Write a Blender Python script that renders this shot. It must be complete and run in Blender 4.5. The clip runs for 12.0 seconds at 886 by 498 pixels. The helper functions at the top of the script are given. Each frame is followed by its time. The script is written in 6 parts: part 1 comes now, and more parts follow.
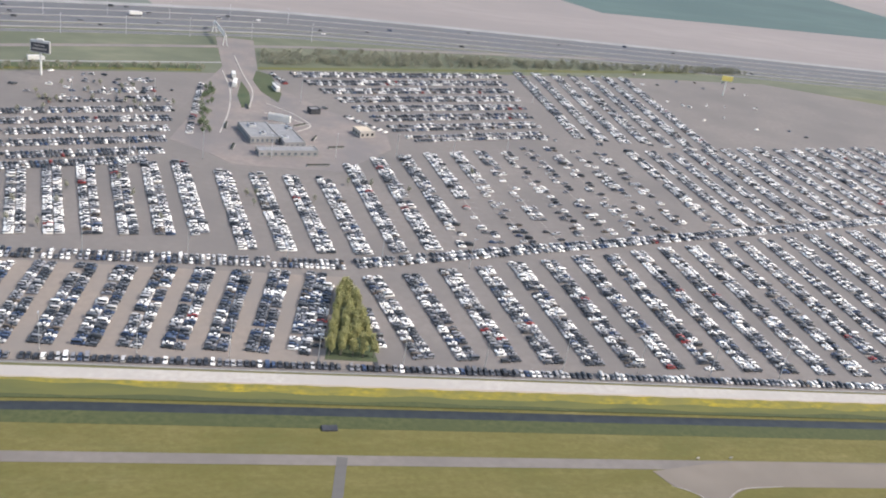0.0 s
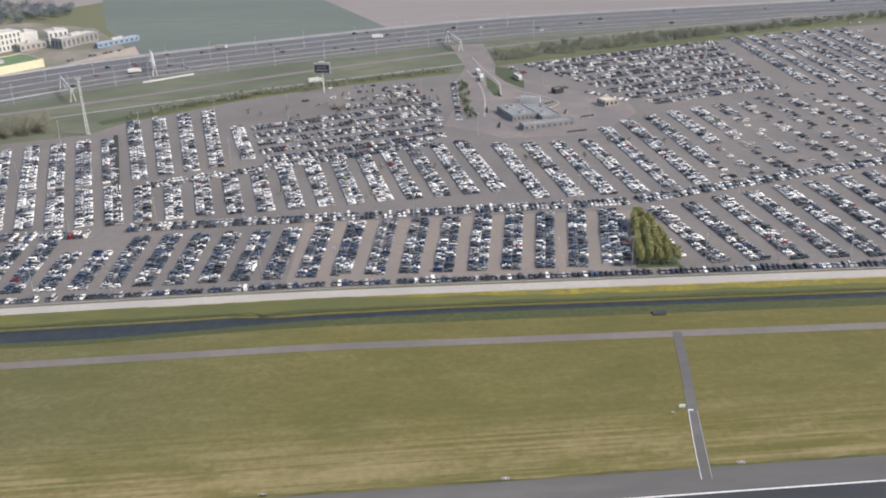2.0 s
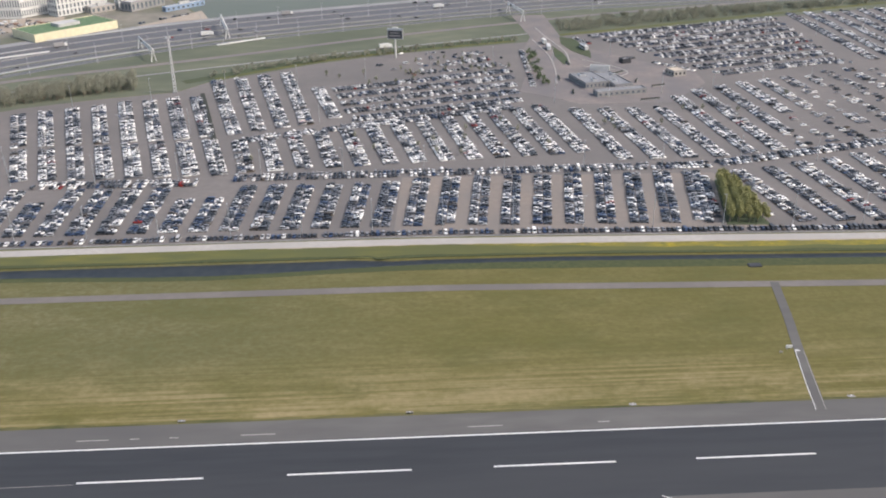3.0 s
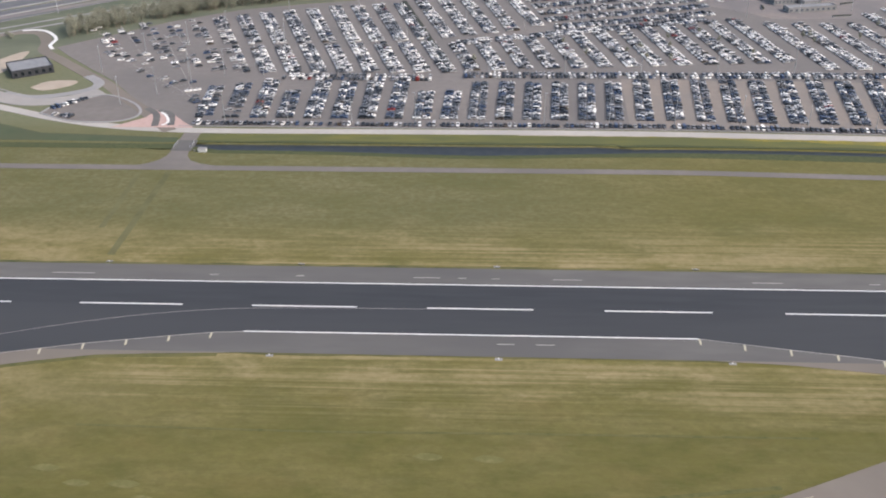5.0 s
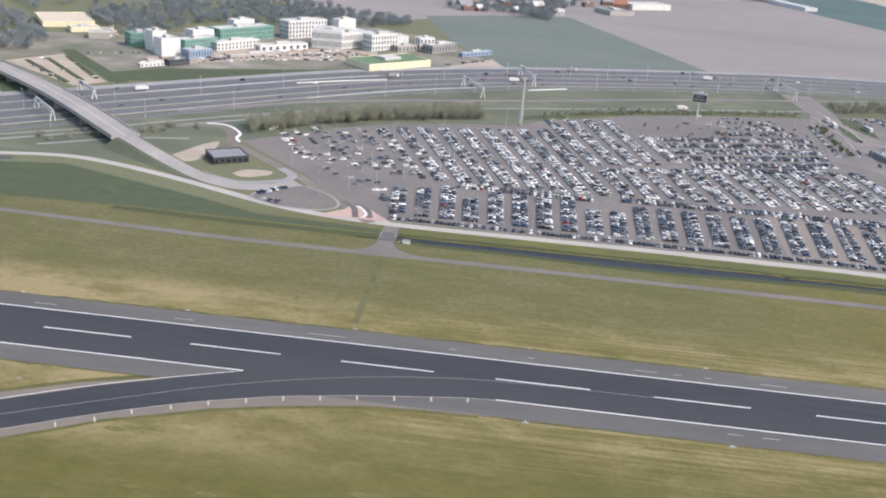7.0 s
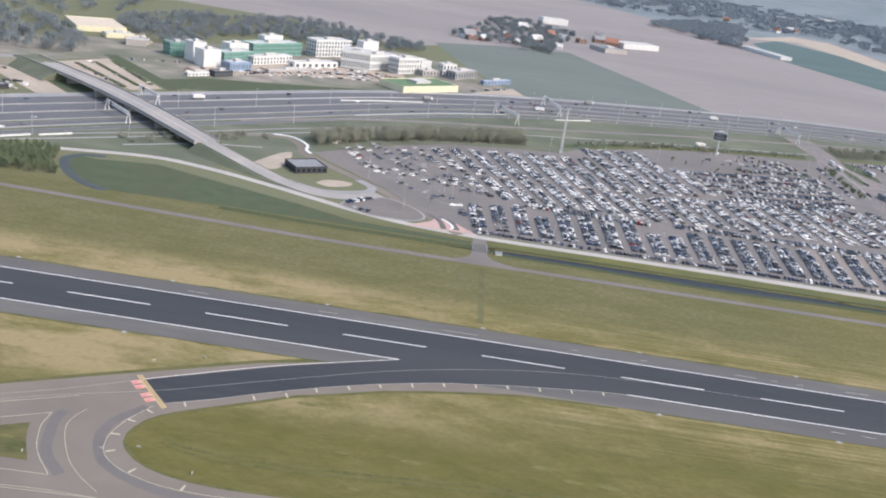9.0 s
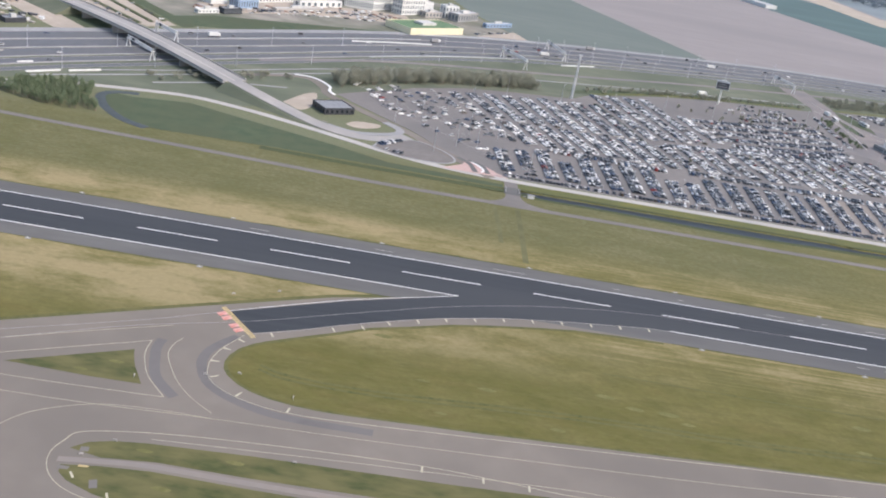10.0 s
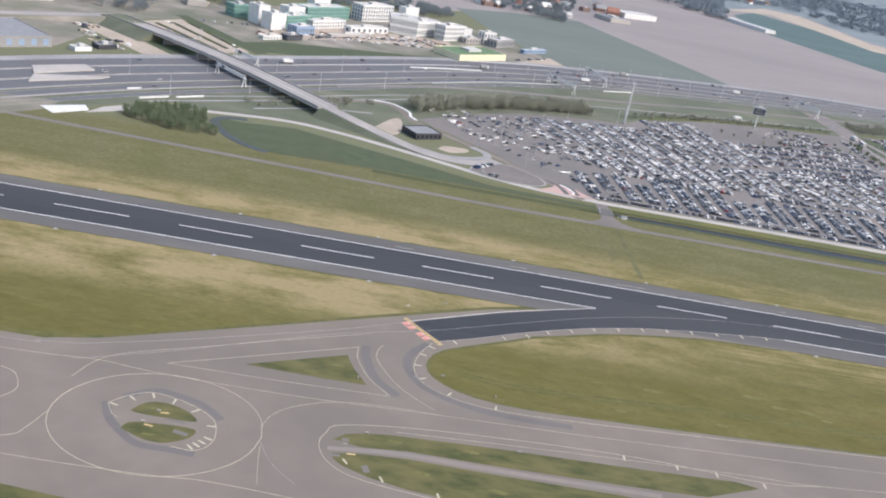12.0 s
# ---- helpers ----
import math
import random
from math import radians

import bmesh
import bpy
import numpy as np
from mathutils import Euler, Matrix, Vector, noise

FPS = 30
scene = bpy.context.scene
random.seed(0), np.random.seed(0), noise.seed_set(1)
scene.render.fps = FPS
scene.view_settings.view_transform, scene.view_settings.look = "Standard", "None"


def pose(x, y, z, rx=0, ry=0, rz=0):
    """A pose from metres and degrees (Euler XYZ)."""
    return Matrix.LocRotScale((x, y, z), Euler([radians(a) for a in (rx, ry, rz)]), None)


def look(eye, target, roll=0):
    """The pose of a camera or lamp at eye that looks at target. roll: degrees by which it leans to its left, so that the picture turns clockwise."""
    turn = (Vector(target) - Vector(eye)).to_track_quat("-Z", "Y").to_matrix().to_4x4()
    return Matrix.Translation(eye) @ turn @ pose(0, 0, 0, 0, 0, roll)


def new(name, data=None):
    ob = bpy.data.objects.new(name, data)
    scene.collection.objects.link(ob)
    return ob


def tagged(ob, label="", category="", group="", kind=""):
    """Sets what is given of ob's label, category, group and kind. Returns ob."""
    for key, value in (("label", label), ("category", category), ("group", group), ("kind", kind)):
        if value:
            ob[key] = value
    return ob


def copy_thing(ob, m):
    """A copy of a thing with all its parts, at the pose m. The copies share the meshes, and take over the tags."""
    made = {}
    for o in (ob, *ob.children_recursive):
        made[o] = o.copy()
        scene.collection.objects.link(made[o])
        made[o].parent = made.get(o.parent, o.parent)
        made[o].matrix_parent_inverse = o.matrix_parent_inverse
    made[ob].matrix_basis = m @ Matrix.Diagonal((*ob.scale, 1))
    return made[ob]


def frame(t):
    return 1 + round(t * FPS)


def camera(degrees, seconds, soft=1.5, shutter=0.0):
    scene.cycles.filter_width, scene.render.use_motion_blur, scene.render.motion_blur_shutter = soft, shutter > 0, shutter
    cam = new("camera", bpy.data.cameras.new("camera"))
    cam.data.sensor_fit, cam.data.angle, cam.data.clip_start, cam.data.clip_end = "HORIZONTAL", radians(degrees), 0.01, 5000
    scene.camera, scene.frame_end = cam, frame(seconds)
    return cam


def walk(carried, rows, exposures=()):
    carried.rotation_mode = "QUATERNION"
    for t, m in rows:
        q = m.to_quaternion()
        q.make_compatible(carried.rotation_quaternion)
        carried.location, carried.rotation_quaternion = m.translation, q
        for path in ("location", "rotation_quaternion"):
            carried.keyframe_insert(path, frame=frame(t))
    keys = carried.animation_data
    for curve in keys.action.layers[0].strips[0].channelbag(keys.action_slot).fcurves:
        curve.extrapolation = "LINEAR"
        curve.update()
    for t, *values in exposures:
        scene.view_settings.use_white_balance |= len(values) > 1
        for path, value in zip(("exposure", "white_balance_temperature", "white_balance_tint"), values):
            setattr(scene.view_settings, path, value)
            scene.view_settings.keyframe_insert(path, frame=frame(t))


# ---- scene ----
EXPOSURES = [(0, 0.16, 6650, 11), (0.5, 0.07, 6650, 11), (1, -0.15, 6650, 11), (2.5, -0.15, 6650, 12), (5.5, -0.10, 6600, 13), (6.5, 0.0, 6450, 13), (7.5, 0.04, 6350, 13), (9.3, 0.04, 6300, 13), (12, 0.05, 6280, 13)]
cam = camera(52.0, 12.0, soft=2.0)
PATH = [
    (0, (283.76, -102.33, 153.46), (310.26, -15.02, 112.53), 9.94),
    (0.5, (273.34, -118.47, 150.03), (289.89, -30.79, 104.88), 1.96),
    (1, (264.71, -135.75, 147.09), (277.24, -46.69, 103.39), 0.59),
    (1.5, (251.27, -149.77, 144.94), (262.57, -58.96, 104.63), 0.20),
    (2, (233.61, -157.99, 144.05), (239.78, -66.81, 103.47), -1.48),
    (2.5, (216.23, -166.78, 142.99), (220.42, -75.79, 101.72), -1.81),
    (2.7, (209.37, -170.47, 142.71), (214.33, -79.77, 100.90), -0.82),
    (4.3, (158.21, -202.87, 141.79), (159.67, -114.56, 94.91), 0.56),
    (4.5, (151.16, -205.91, 141.54), (151.80, -118.00, 93.89), 0.88),
    (5, (134.59, -215.55, 140.52), (130.59, -128.45, 91.56), -0.51),
    (5.5, (118.26, -225.64, 140.88), (113.35, -139.27, 90.72), -0.92),
    (6, (101.60, -235.11, 142.19), (99.23, -146.33, 96.24), 0.20),
    (6.5, (85.24, -245.16, 142.38), (82.55, -154.10, 101.15), 2.18),
    (7, (69.22, -255.75, 142.92), (62.23, -162.91, 106.44), 4.44),
    (7.5, (54.06, -267.35, 144.45), (43.10, -174.52, 108.91), 4.88),
    (7.7, (48.68, -272.61, 145.93), (38.64, -179.03, 112.17), 5.60),
    (9.3, (-5.49, -298.30, 141.05), (-5.25, -203.99, 107.83), 9.08),
    (9.5, (-11.85, -301.97, 141.66), (-10.70, -208.07, 107.27), 9.68),
    (10, (-28.23, -310.99, 142.66), (-24.75, -218.86, 103.93), 10.41),
    (10.5, (-43.98, -319.94, 143.16), (-38.97, -228.30, 103.43), 11.71),
    (11, (-60.62, -328.66, 145.54), (-53.45, -236.27, 107.94), 12.56),
    (11.5, (-77.17, -337.21, 145.93), (-69.84, -244.34, 109.58), 12.56),
    (12, (-94.92, -344.47, 145.06), (-88.97, -251.62, 108.42), 11.06),
]
walk(cam, [(t, look(eye, aim, roll)) for t, eye, aim, roll in PATH], EXPOSURES)

# world, sun
world = bpy.data.worlds.new("sky"); scene.world = world
world.use_nodes = True
wn = world.node_tree.nodes
sky = wn.new("ShaderNodeTexSky"); sky.sky_type = "NISHITA"; sky.sun_disc = False
SUN_DIR = Vector((0.80, -0.25, 0.80)).normalized()
sky.sun_elevation = math.asin(SUN_DIR.z); sky.sun_rotation = math.atan2(SUN_DIR.x, SUN_DIR.y)
sky.air_density, sky.dust_density = 1.2, 3.0
wn["Background"].inputs[1].default_value = 0.25
world.node_tree.links.new(sky.outputs[0], wn["Background"].inputs[0])
sun = new("sun", bpy.data.lights.new("sun", "SUN"))
sun.data.energy, sun.data.angle, sun.data.color = 2.6, radians(1.2), (1.0, 0.96, 0.91)
sun.matrix_world = look(SUN_DIR * 900 + Vector((100, 100, 0)), (100, 100, 0))

# ---- materials ----


def mat(name, c1, c2, scale=1.0, rough=0.85, bump=0.0, c3=None, scale3=0.05, stretch=(1, 1, 1), metal=0.0, spec=0.3, lo=0.35, hi=0.65):
    """Two noise scales between base colours, with relief."""
    m = bpy.data.materials.new(name); m.use_nodes = True
    nt = m.node_tree; n, l = nt.nodes, nt.links
    b = n["Principled BSDF"]
    b.inputs["Roughness"].default_value, b.inputs["Metallic"].default_value = rough, metal
    b.inputs["Specular IOR Level"].default_value = spec
    tc = n.new("ShaderNodeTexCoord"); mp = n.new("ShaderNodeMapping"); mp.inputs["Scale"].default_value = stretch
    l.new(tc.outputs["Object"], mp.inputs[0])

    def ramp(sc, detail):
        t = n.new("ShaderNodeTexNoise"); t.inputs["Scale"].default_value, t.inputs["Detail"].default_value = sc, detail
        l.new(mp.outputs[0], t.inputs["Vector"])
        r = n.new("ShaderNodeMapRange"); r.inputs[1].default_value, r.inputs[2].default_value = lo, hi
        l.new(t.outputs[0], r.inputs[0])
        return t, r

    t1, r1 = ramp(scale, 6)
    mx = n.new("ShaderNodeMix"); mx.data_type = "RGBA"
    mx.inputs[6].default_value, mx.inputs[7].default_value = (*c1, 1), (*c2, 1)
    l.new(r1.outputs[0], mx.inputs[0])
    out = mx.outputs[2]
    if c3:
        t3, r3 = ramp(scale3, 3)
        m3 = n.new("ShaderNodeMix"); m3.data_type = "RGBA"
        l.new(r3.outputs[0], m3.inputs[0]); l.new(out, m3.inputs[6]); m3.inputs[7].default_value = (*c3, 1)
        out = m3.outputs[2]
    l.new(out, b.inputs["Base Color"])
    if bump:
        bp = n.new("ShaderNodeBump"); bp.inputs["Strength"].default_value, bp.inputs["Distance"].default_value = bump, 0.1
        l.new(t1.outputs[0], bp.inputs["Height"]); l.new(bp.outputs[0], b.inputs["Normal"])
    return m


def field_grass(name, green, olive, straw, band):
    """Mown grass: mowing streaks along x, blotches, and straw-dry patches, most of them in the strips beside the runway."""
    m = bpy.data.materials.new(name); m.use_nodes = True
    n, l = m.node_tree.nodes, m.node_tree.links
    b = n["Principled BSDF"]; b.inputs["Roughness"].default_value = 0.95; b.inputs["Specular IOR Level"].default_value = 0.15
    tc = n.new("ShaderNodeTexCoord")

    def noise_at(sc, stretch, detail, lo, hi, harsh=0.55):
        mp = n.new("ShaderNodeMapping"); mp.inputs["Scale"].default_value = stretch; l.new(tc.outputs["Object"], mp.inputs[0])
        t = n.new("ShaderNodeTexNoise"); t.inputs["Scale"].default_value, t.inputs["Detail"].default_value, t.inputs["Roughness"].default_value = sc, detail, harsh; l.new(mp.outputs[0], t.inputs["Vector"])
        r = n.new("ShaderNodeMapRange"); r.inputs[1].default_value, r.inputs[2].default_value = lo, hi; l.new(t.outputs[0], r.inputs[0])
        return r.outputs[0], t

    def mixed(f, a, bcol):
        x = n.new("ShaderNodeMix"); x.data_type = "RGBA"; l.new(f, x.inputs[0])
        for v, i in ((a, 6), (bcol, 7)):
            if isinstance(v, tuple):
                x.inputs[i].default_value = (*v, 1)
            else:
                l.new(v, x.inputs[i])
        return x.outputs[2]

    def calc(op, a, bval):
        x = n.new("ShaderNodeMath"); x.operation = op; x.use_clamp = op == "MULTIPLY"
        for v, i in ((a, 0), (bval, 1)):
            if isinstance(v, (int, float)):
                x.inputs[i].default_value = v
            else:
                l.new(v, x.inputs[i])
        return x.outputs[0]

    blotch, _ = noise_at(0.030, (0.6, 1.3, 1), 6, 0.36, 0.64)
    streak, st = noise_at(0.6, (0.012, 1.0, 1), 3, 0.42, 0.66)
    swath, _ = noise_at(0.16, (0.05, 1.0, 1), 3, 0.40, 0.60)
    fine, ft = noise_at(0.55, (0.75, 1, 1), 8, 0.38, 0.62, 0.72)
    patch, _ = noise_at(0.085, (0.60, 1.5, 1), 9, 0.44, 0.66, 0.70)
    broad, _ = noise_at(0.045, (0.55, 1.4, 1), 9, 0.33, 0.55, 0.66)
    tuft, _ = noise_at(0.28, (0.8, 1, 1), 5, 0.60, 0.74)
    col = mixed(blotch, green, olive)
    col = mixed(calc("MULTIPLY", swath, 0.30), col, tuple(0.80 * c for c in green))
    col = mixed(calc("MULTIPLY", streak, 0.5), col, tuple(0.78 * c for c in olive))
    sep = n.new("ShaderNodeSeparateXYZ"); l.new(tc.outputs["Object"], sep.inputs[0])
    dist = calc("ABSOLUTE", sep.outputs[1], 0)

    def fade(v, a, b2, lo, hi):
        r = n.new("ShaderNodeMapRange"); r.interpolation_type = "SMOOTHSTEP"
        for i, q in enumerate((a, b2, lo, hi)):
            r.inputs[i + 1].default_value = q
        l.new(v, r.inputs[0])
        return r.outputs[0]

    # Grass further north: greener, and greyed to put haze into the colour.
    hazed_green = mixed(blotch, (0.120, 0.122, 0.060), (0.152, 0.146, 0.080))
    col = mixed(calc("MULTIPLY", calc("MULTIPLY", fade(sep.outputs[1], 24, 62, 0.0, 1.0), fade(sep.outputs[0], 120, 230, 1.0, 0.25)), 0.92), col, mixed(calc("MULTIPLY", fine, 0.4), hazed_green, (0.085, 0.088, 0.040)))
    mottle, _ = noise_at(0.055, (0.7, 1.2, 1), 8, 0.48, 0.66, 0.66)
    col = mixed(calc("MULTIPLY", mottle, 0.55), col, (0.088, 0.096, 0.034))
    south = mixed(blotch, (0.098, 0.096, 0.026), (0.134, 0.122, 0.040))
    col = mixed(calc("MULTIPLY", fade(sep.outputs[1], -34, -26, 1.0, 0.0), 0.7), col, south)
    clump, _ = noise_at(0.13, (0.6, 1.2, 1), 8, 0.46, 0.62, 0.72)
    col = mixed(calc("MULTIPLY", clump, fade(sep.outputs[1], -40, -24, 0.75, 0.0)), col, (0.074, 0.079, 0.021))
    rust, _ = noise_at(0.075, (0.5, 1.2, 1), 6, 0.54, 0.70, 0.6)
    col = mixed(calc("MULTIPLY", rust, fade(sep.outputs[1], -44, -30, 0.5, 0.0)), col, (0.160, 0.124, 0.046))
    near_strip = fade(dist, band[0], band[1], 1.0, 0.22)
    lines, _ = noise_at(0.50, (0.014, 1.0, 1), 4, 0.42, 0.60, 0.6)
    dry = calc("MULTIPLY", calc("MULTIPLY", patch, near_strip), calc("SUBTRACT", 1.0, calc("MULTIPLY", lines, 0.45)))
    swathe = calc("MULTIPLY", calc("MULTIPLY", fade(dist, 32, 58, 0.80, 0.0), broad), calc("SUBTRACT", 1.0, lines))
    dry = calc("MAXIMUM", dry, calc("MULTIPLY", swathe, fade(sep.outputs[0], -10, 50, 0.0, 1.0)))
    reach = calc("MAXIMUM", calc("SUBTRACT", 0.0, sep.outputs[1]), calc("DIVIDE", sep.outputs[1], 0.8))
    west = calc("MULTIPLY", fade(sep.outputs[0], -60, 110, 1.0, 0.0), fade(reach, 46, 72, 1.0, 0.0))
    dry = calc("MAXIMUM", dry, calc("MULTIPLY", calc("MULTIPLY", west, broad), 0.95))
    col = mixed(calc("MULTIPLY", dry, 0.9), col, straw)
    col = mixed(calc("MULTIPLY", fine, calc("SUBTRACT", 0.6, calc("MULTIPLY", dry, 0.4))), col, tuple(0.66 * c for c in olive))
    col = mixed(calc("MULTIPLY", tuft, 0.35), col, tuple(0.62 * c for c in green))
    wild = mixed(fine, (0.130, 0.138, 0.080), (0.160, 0.160, 0.098))
    col = mixed(fade(sep.outputs[1], 116, 150, 0.0, 1.0), col, wild)
    l.new(col, b.inputs["Base Color"])
    bp = n.new("ShaderNodeBump"); bp.inputs["Strength"].default_value, bp.inputs["Distance"].default_value = 0.35, 0.15
    l.new(ft.outputs[0], bp.inputs["Height"]); l.new(bp.outputs[0], b.inputs["Normal"])
    return m


GRASS = field_grass("mown_grass", (0.128, 0.119, 0.034), (0.166, 0.145, 0.050), (0.315, 0.252, 0.138), (30, 58))
GRASS_TRACK = mat("tracked_grass", (0.070, 0.078, 0.026), (0.104, 0.102, 0.036), 0.6, 0.95, 0.3, (0.120, 0.112, 0.042), 0.15)
GRASS_PALE = mat("pale_grass_patch", (0.138, 0.128, 0.046), (0.176, 0.158, 0.066), 0.8, 0.95, 0.3, (0.120, 0.114, 0.040), 0.3)
GRASS_CROSS = mat("trodden_grass", (0.084, 0.086, 0.036), (0.112, 0.108, 0.048), 0.35, 0.95, 0.3, (0.128, 0.122, 0.056), 0.09)
FLOWERS = mat("yellow_flowers", (0.330, 0.255, 0.024), (0.140, 0.135, 0.036), 0.55, 0.95, 0.4, (0.165, 0.150, 0.045), 0.12, (0.6, 1, 1))
GRASS_LUSH = mat("lush_grass", (0.056, 0.078, 0.042), (0.080, 0.098, 0.052), 0.12, 0.95, 0.3, (0.070, 0.082, 0.044), 0.03)
GRASS_YELLOW = mat("flowering_verge", (0.150, 0.138, 0.038), (0.095, 0.102, 0.038), 0.22, 0.95, 0.4, (0.095, 0.102, 0.040), 0.05, (0.3, 1, 1))
GRASS_ISLAND = mat("olive_lawn", (0.050, 0.059, 0.021), (0.084, 0.088, 0.031), 0.40, 0.95, 0.3, (0.128, 0.116, 0.048), 0.14, (0.6, 1.4, 1))
# Rough grass round the motorway, lightened so that its colour carries the haze.
GRASS_VERGE = mat("haze_paled_verge", (0.120, 0.130, 0.088), (0.158, 0.162, 0.112), 0.10, 0.95, 0.3, (0.098, 0.110, 0.074), 0.03, (0.5, 1, 1))
HEDGE = mat("dark_hedge", (0.030, 0.034, 0.028), (0.050, 0.054, 0.044), 1.5, 0.95, 0.5)
REED = mat("reeds", (0.050, 0.062, 0.026), (0.080, 0.088, 0.036), 0.5, 0.95, 0.5, (0.060, 0.070, 0.030), 0.05)
ASPHALT_DARK = mat("runway_asphalt", (0.034, 0.037, 0.041), (0.042, 0.045, 0.049), 0.25, 0.8, 0.1, (0.050, 0.052, 0.055), 0.02, (0.15, 1.5, 1))
ASPHALT_SHOULDER = mat("shoulder_asphalt", (0.117, 0.111, 0.104), (0.144, 0.137, 0.127), 0.20, 0.9, 0.1, (0.102, 0.098, 0.094), 0.03, (0.3, 1.2, 1))
ASPHALT_TAXI = mat("taxiway_asphalt", (0.186, 0.159, 0.132), (0.206, 0.178, 0.148), 0.12, 0.9, 0.1, (0.162, 0.141, 0.119), 0.025)
ASPHALT_TYRE = mat("tyre_worn_asphalt", (0.128, 0.117, 0.110), (0.145, 0.133, 0.125), 0.2, 0.9, 0.1, (0.150, 0.137, 0.128), 0.06)
CANAL = mat("canal_water", (0.055, 0.062, 0.062), (0.072, 0.080, 0.078), 0.3, 0.55, 0.1, None, 1, (1, 1, 1), 0, 0.15)
# Land near the horizon: the haze is mixed into this blue-grey base colour.
HAZE_LAND = mat("hazed_far_land", (0.150, 0.180, 0.190), (0.190, 0.218, 0.225), 0.006, 0.95)
ASPHALT_WORN = mat("worn_asphalt", (0.165, 0.148, 0.134), (0.190, 0.170, 0.154), 0.3, 0.9, 0.1, (0.145, 0.131, 0.120), 0.03)
ASPHALT_LOT = mat("car_park_paving", (0.172, 0.154, 0.141), (0.196, 0.177, 0.162), 0.3, 0.9, 0.1, (0.150, 0.138, 0.129), 0.02)
BRICK_LOT = mat("brown_clinker_paving", (0.225, 0.190, 0.160), (0.250, 0.212, 0.180), 0.4, 0.9, 0.1, (0.205, 0.182, 0.162), 0.03)
PLAZA = mat("plaza_paving", (0.205, 0.175, 0.158), (0.240, 0.208, 0.188), 0.3, 0.9, 0.1, (0.165, 0.152, 0.148), 0.04)
ASPHALT_ROAD = mat("motorway_asphalt", (0.112, 0.115, 0.124), (0.132, 0.134, 0.142), 0.15, 0.9, 0.05, (0.124, 0.123, 0.125), 0.02)
CONCRETE = mat("pale_concrete", (0.37, 0.342, 0.31), (0.43, 0.40, 0.36), 0.5, 0.9, 0.1, (0.36, 0.335, 0.305), 0.05)
CONCRETE_GREY = mat("grey_concrete", (0.27, 0.26, 0.255), (0.33, 0.32, 0.31), 0.5, 0.9, 0.1, (0.24, 0.235, 0.23), 0.05)
SITE = mat("site_ground", (0.200, 0.180, 0.150), (0.300, 0.265, 0.220), 0.05, 0.95, 0.2, (0.130, 0.135, 0.095), 0.02)
SAND = mat("bare_sand", (0.36, 0.30, 0.24), (0.43, 0.36, 0.29), 0.2, 0.95, 0.3, (0.33, 0.28, 0.22), 0.03)
SOIL = mat("ploughed_soil", (0.240, 0.212, 0.200), (0.270, 0.240, 0.225), 0.08, 0.95, 0.2, (0.218, 0.196, 0.188), 0.006, (0.3, 1, 1))
CROP = mat("young_crop", (0.130, 0.152, 0.130), (0.150, 0.168, 0.146), 0.08, 0.95, 0.2, (0.122, 0.142, 0.124), 0.008, (0.3, 1, 1))
CROP_DARK = mat("dark_crop", (0.075, 0.118, 0.112), (0.092, 0.135, 0.128), 0.05, 0.95, 0.2, (0.070, 0.108, 0.105), 0.008, (0.3, 1, 1))
CREAM_ROOF = mat("cream_roofing", (0.50, 0.42, 0.32), (0.58, 0.50, 0.40), 0.2, 0.9)
WATER = mat("ditch_water", (0.030, 0.036, 0.042), (0.042, 0.048, 0.050), 0.3, 0.45, 0.2, None, 1, (1, 1, 1), 0, 0.12)
PAINT_WHITE = mat("white_marking", (0.62, 0.61, 0.58), (0.74, 0.73, 0.70), 0.8, 0.7)
PAINT_FAINT = mat("worn_marking", (0.29, 0.27, 0.25), (0.37, 0.35, 0.325), 0.5, 0.8)
PAINT_YELLOW = mat("yellow_marking", (0.36, 0.33, 0.24), (0.46, 0.42, 0.31), 0.6, 0.8)
PAINT_GOLD = mat("strong_yellow_marking", (0.50, 0.38, 0.17), (0.45, 0.34, 0.18), 0.8, 0.8)
PAINT_RED = mat("red_marking", (0.50, 0.16, 0.12), (0.60, 0.36, 0.32), 1.2, 0.8)
PINK = mat("pink_paving", (0.42, 0.29, 0.25), (0.47, 0.33, 0.29), 0.6, 0.9)
RUBBER = mat("black_rubber", (0.015, 0.015, 0.016), (0.03, 0.03, 0.03), 4, 0.8)
GLASS_DARK = mat("dark_window_glass", (0.012, 0.015, 0.019), (0.022, 0.027, 0.033), 0.4, 0.16, 0, None, 1, (1, 1, 1), 0, 0.35)
# Office panes: the sky's reflection is painted in as a lighter grey-blue.
OFFICE_GLASS = mat("sky_toned_glass", (0.085, 0.10, 0.115), (0.15, 0.17, 0.185), 0.25, 0.2, 0, None, 1, (1, 1, 1), 0, 0.4)
DECK_ROAD = mat("pale_worn_asphalt", (0.315, 0.288, 0.262), (0.355, 0.328, 0.300), 0.3, 0.9, 0.1, (0.265, 0.250, 0.235), 0.03)
STEEL = mat("galvanised_steel", (0.42, 0.43, 0.44), (0.52, 0.53, 0.54), 3, 0.5, 0, None, 1, (1, 1, 1), 0.6)
WHITE_WALL = mat("white_render", (0.56, 0.55, 0.52), (0.66, 0.65, 0.62), 0.3, 0.8)
CREAM_WALL = mat("cream_cladding", (0.62, 0.56, 0.38), (0.70, 0.64, 0.45), 0.3, 0.7)
GREEN_WALL = mat("green_cladding", (0.125, 0.270, 0.215), (0.180, 0.335, 0.270), 0.5, 0.5)
GREEN_ROOF = mat("green_roof", (0.105, 0.170, 0.085), (0.140, 0.205, 0.110), 0.3, 0.8)
